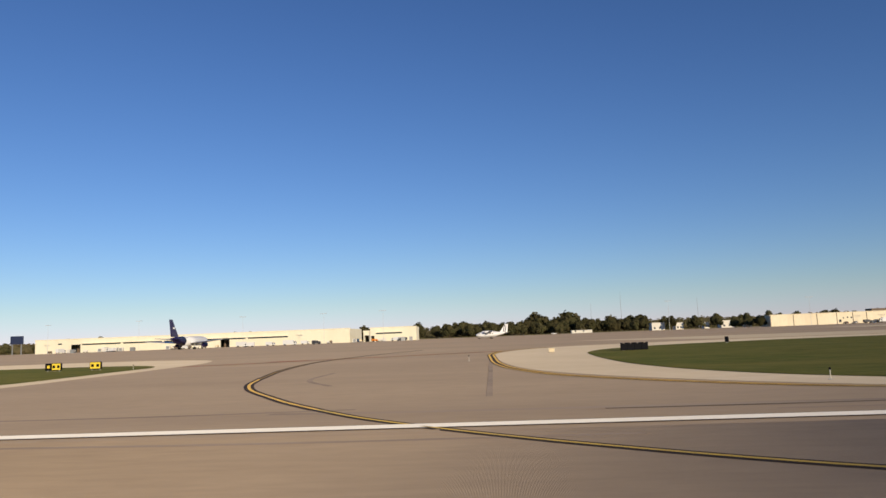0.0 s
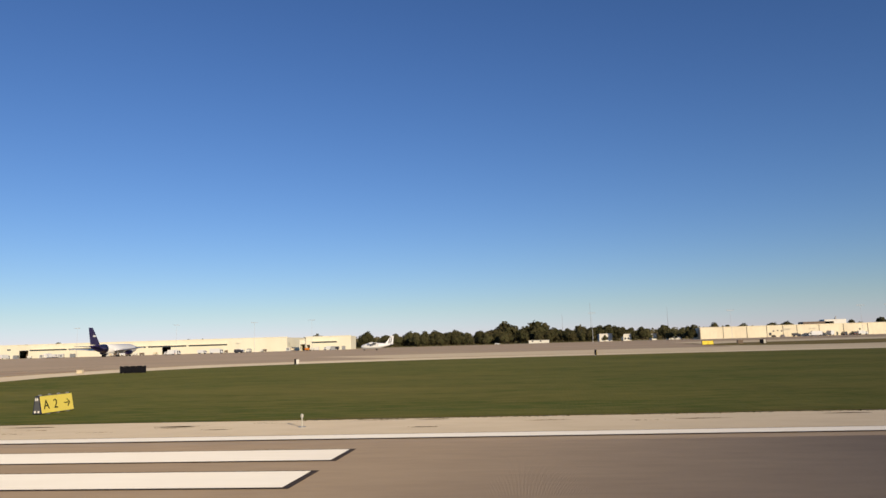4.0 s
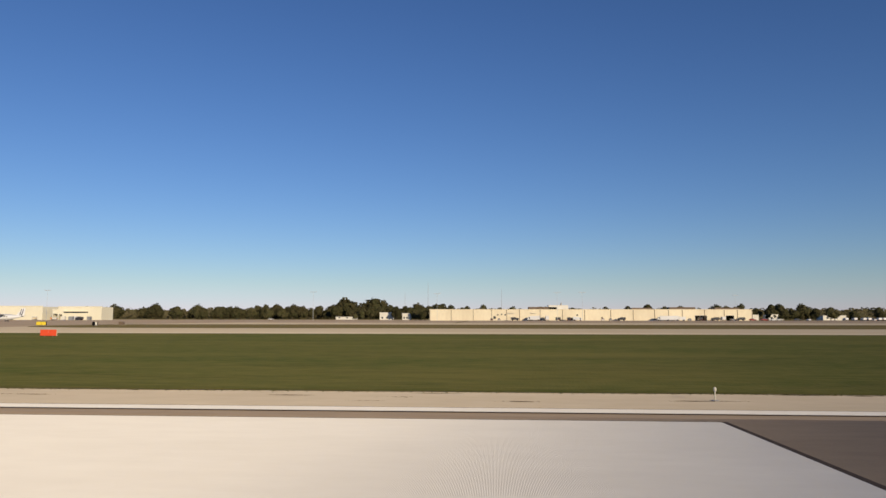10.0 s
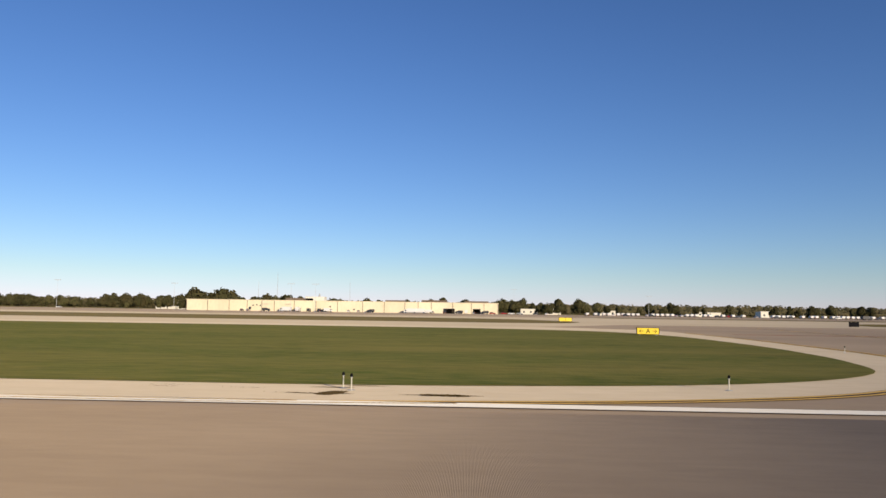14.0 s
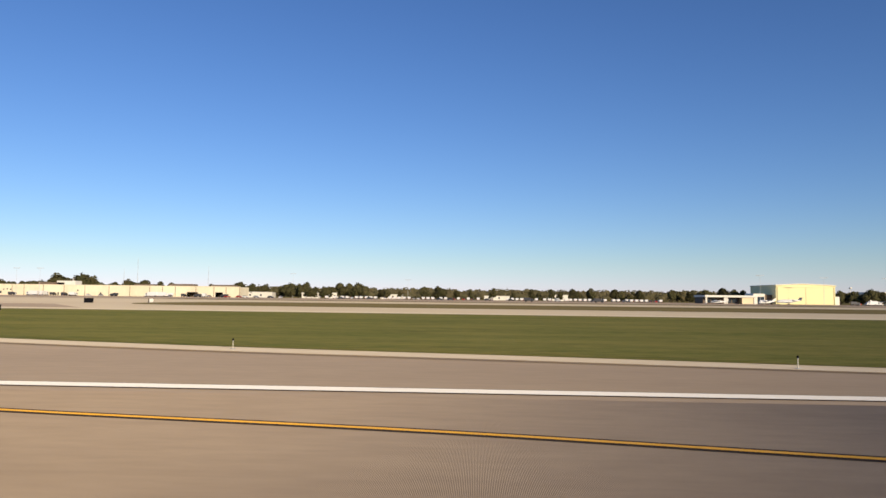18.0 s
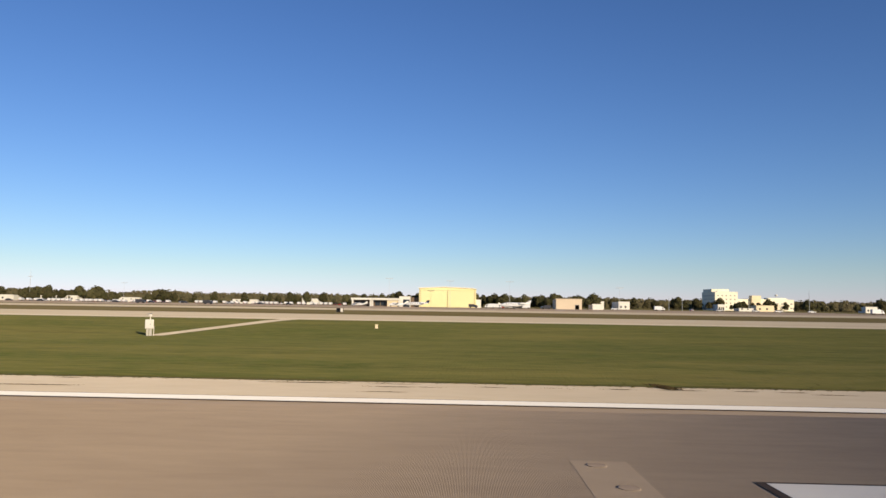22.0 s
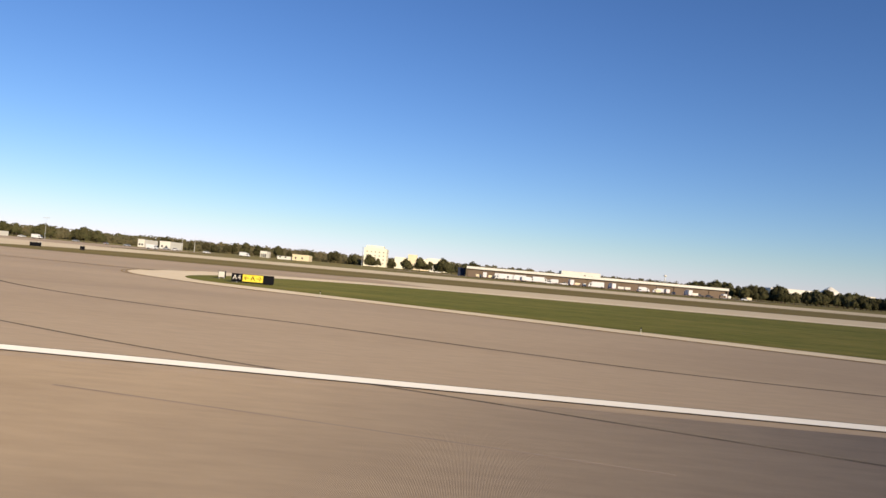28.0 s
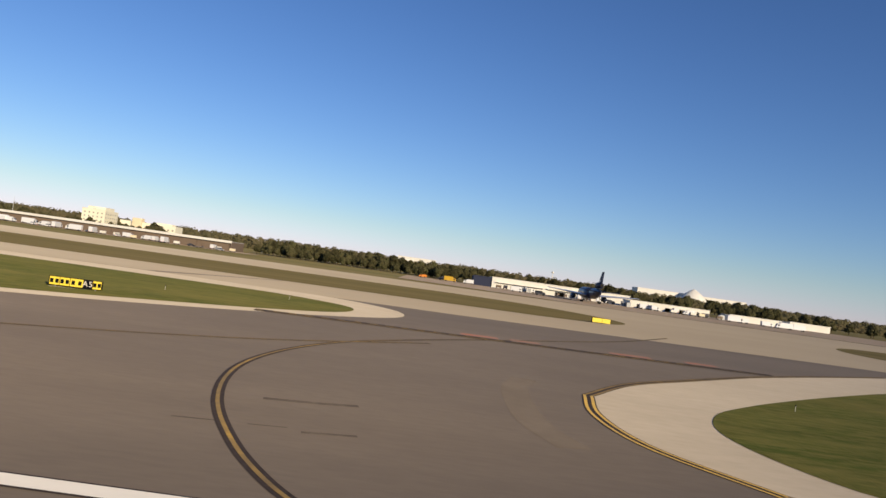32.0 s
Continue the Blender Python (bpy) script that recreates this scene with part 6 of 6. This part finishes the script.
kinds, crowns = [], []
for k, (lobes, tall, wide, lab) in enumerate(((11, 10, 10, "broad dark green tree"), (8, 10, 7.5, "upright dark green tree"), (14, 10, 12, "wide spreading olive-green tree"), (9, 10, 9, "rounded dark green tree"), (7, 10, 6, "slim dark green tree"))):
    t = thing("tree", 0, 0, 0, lab + " beyond the airfield", "tree", "airfield trees")
    bm = rod(bmesh.new(), (0, 0, -0.2), (0.1, 0, 3.2), 0.28, 0.2, 7)
    rod(bm, (0.1, 0, 3.0), (0.9, 0.5, 6.2), 0.17, 0.06, 6)
    rod(bm, (0.1, 0, 3.0), (-0.8, 0.3, 6.6), 0.16, 0.05, 6)
    rod(bm, (0.1, 0, 3.0), (0.1, -0.6, 7.0), 0.15, 0.05, 6)
    part("trunk", bm, BARK, t)
    crowns.append(crown_leaves(30 + k, lobes, 2200, tall, wide))
    crown = new("crown", blades("crown", crowns[-1], LEAF))
    crown.parent = t
    kinds.append(t)


belt = []


def far_tree(x, y, s, k):
    """A tree too far off to pick apart: its crown joins the belt behind the airfield."""
    a = rng.uniform(0, 6.28)
    turn = np.array(((math.cos(a), math.sin(a), 0), (-math.sin(a), math.cos(a), 0), (0, 0, 1)))
    co = crowns[k].reshape(-1, 4, 3)[:: 2]
    mid = co.mean(axis=1, keepdims=True)
    co = (mid + (co - mid) * 1.3).reshape(-1, 3)
    belt.append(co @ turn * (s * 1.1, s * 1.1, s) + (x, y, gz(y, x)))


def tree(x, y, h, k=None):
    k = rng.randrange(5) if k is None else k
    s = h / 9.6
    if y > 636:
        return far_tree(x, y, s, k)
    m = spot(x, y, None, rng.uniform(0, 360)) @ Matrix.Diagonal((s * rng.uniform(0.9, 1.2), s * rng.uniform(0.9, 1.2), s, 1))
    t = drop(kinds[k], 0, 0, 0)
    t.matrix_basis = m
    return t


rng = random.Random(21)
for x in range(52, 300, 8):
    tree(x + rng.uniform(-3, 3), 890 + rng.uniform(-15, 15), rng.uniform(14, 20))
for x, y, h, k in ((198, 890, 26, 2), (206, 896, 24.5, 0), (162, 900, 25.5, 2), (154, 905, 22, 0), (239, 630, 13.0, 3), (232, 632, 11.0, 0), (261.6, 630, 13.0, 1), (276.8, 631, 9.6, 4), (281.4, 630, 12.6, 1), (286.4, 632, 11.4, 4), (299, 629, 13.6, 1), (319.8, 630, 12.0, 1), (334, 631, 10, 3), (297, 519, 8.0, 0), (293, 533, 8.6, 3), (288, 546, 8.8, 0), (241, 549, 5.5, 1)):
    tree(x, y, h, k)
for x in range(70, 300, 11):
    tree(x + rng.uniform(-4, 4), 760 + rng.uniform(-20, 20), rng.uniform(10, 15))
for x in range(196, 268, 6):
    tree(x + rng.uniform(-3, 3), rng.uniform(744, 756), rng.uniform(11, 15))
for x in range(64, 174, 5):
    tree(x + rng.uniform(-3, 3), rng.uniform(604, 632), rng.uniform(9, 13.5))
for x in list(range(-230, 60, 23)) + list(range(310, 520, 14)):
    tree(x + rng.uniform(-6, 6), 640 + rng.uniform(-30, 40), rng.uniform(10.5, 14.5))
for x in range(528, 600, 6):
    tree(x + rng.uniform(-2, 2), 625 + rng.uniform(-20, 30), rng.uniform(9, 14))
x = 540.0
while x < 880:
    tree(x, rng.uniform(556, 598), rng.uniform(7.5, 11.5), rng.choice((0, 1, 3, 3, 4)))
    if rng.random() < 0.3:
        tree(x + rng.uniform(4, 7), rng.uniform(560, 590), rng.uniform(6, 9))
    x += rng.uniform(9, 19)
for x in range(916, 1006, 6):
    tree(x + rng.uniform(-2, 2), rng.uniform(520, 560), rng.uniform(8.5, 11.5))
for x in range(855, 880, 6):
    tree(x, rng.uniform(500, 530), rng.uniform(9, 12))
for x in range(990, 1300, 8):
    tree(x + rng.uniform(-4, 4), rng.uniform(620, 720), rng.uniform(7.5, 12.5))
for x, y, h in ((1186, 745, 8.5), (1195, 740, 9), (1210, 750, 7.5), (1228, 765, 5), (1243, 750, 8), (1252, 745, 8.5), (1273, 740, 9), (1172, 735, 6), (1262, 735, 6.5)):
    tree(x, y, h)
for x in range(1240, 1290, 6):
    tree(x + rng.uniform(-2, 2), rng.uniform(480, 560), rng.uniform(7, 10.5))
for x in range(1300, 1440, 13):
    tree(x + rng.uniform(-4, 4), rng.uniform(520, 620), rng.uniform(7, 10.5))
for x in range(1441, 1588, 4):
    tree(x + rng.uniform(-2, 2), rng.uniform(466, 480), rng.uniform(5.5, 9))
    tree(x + rng.uniform(-2, 2), rng.uniform(490, 540), rng.uniform(9, 12.5))
for x in range(1590, 1900, 6):
    tree(x + rng.uniform(-4, 4), rng.uniform(560, 680), rng.uniform(9, 13.5))
for x in range(1680, 2050, 10):
    tree(x + rng.uniform(-4, 4), rng.uniform(480, 560), rng.uniform(7, 10.5))
for x in range(-420, -236, 12):
    tree(x + rng.uniform(-4, 4), rng.uniform(600, 700), rng.uniform(8, 12))

tagged(new("tree_belt", blades("tree_belt", np.vstack(belt), LEAF)), "belt of dark green trees behind the airfield", "trees", kind="stuff")

# the woods along the horizon: rows of overlapping crowns, higher with distance
g = np.random.default_rng(8)
rows = []
for y, hh, gap in ((820, 8.5, 8.0), (1010, 12.5, 7.5), (1250, 16.5, 8.0), (1700, 24.5, 11.0), (2300, 34.0, 15.0)):
    x = np.arange(-0.9 * y - 600, 2.4 * y + 900, gap)
    x = x[(x < -250 - (y - 820)) | (x > 540) | (y > 1000)]
    x = x + g.normal(0, gap * 0.4, len(x))
    swell = np.array([noise.noise((q * 0.008, y * 0.01, 0.0)) for q in x])
    tall = hh * (0.80 + 0.22 * swell + g.uniform(-0.10, 0.16, len(x)))
    n = g.normal(0, 1, (len(x), 60, 3))
    n /= np.linalg.norm(n, axis=2, keepdims=True)
    n[:, :, 1] = -np.abs(n[:, :, 1])
    reach = np.stack((g.uniform(0.75, 1.3, len(x)) * gap, np.full(len(x), gap), tall * 0.5), 1)
    p = np.stack((x, y + g.uniform(-9, 9, len(x)), tall * 0.5), 1)[:, None] + n * reach[:, None]
    wide, back = reach[:, 0] * 0.9, y + 9 + g.uniform(0, 4, len(x))
    rows.append(np.stack([np.stack((x + a * wide, back, tall * b), 1) for a, b in ((-1, 0), (1, 0), (0.6, 0.86), (-0.6, 0.86))], 1).reshape(-1, 3))
    rows.append(leaves(p.reshape(-1, 3), (g.uniform(0.06, 0.10, len(x) * 60) * hh), n.reshape(-1, 3), int(y)))
tagged(new("far_woods", blades("far_woods", np.vstack(rows), WOODS)), "continuous haze-paled olive and brown woods along the horizon", "woods", kind="stuff")
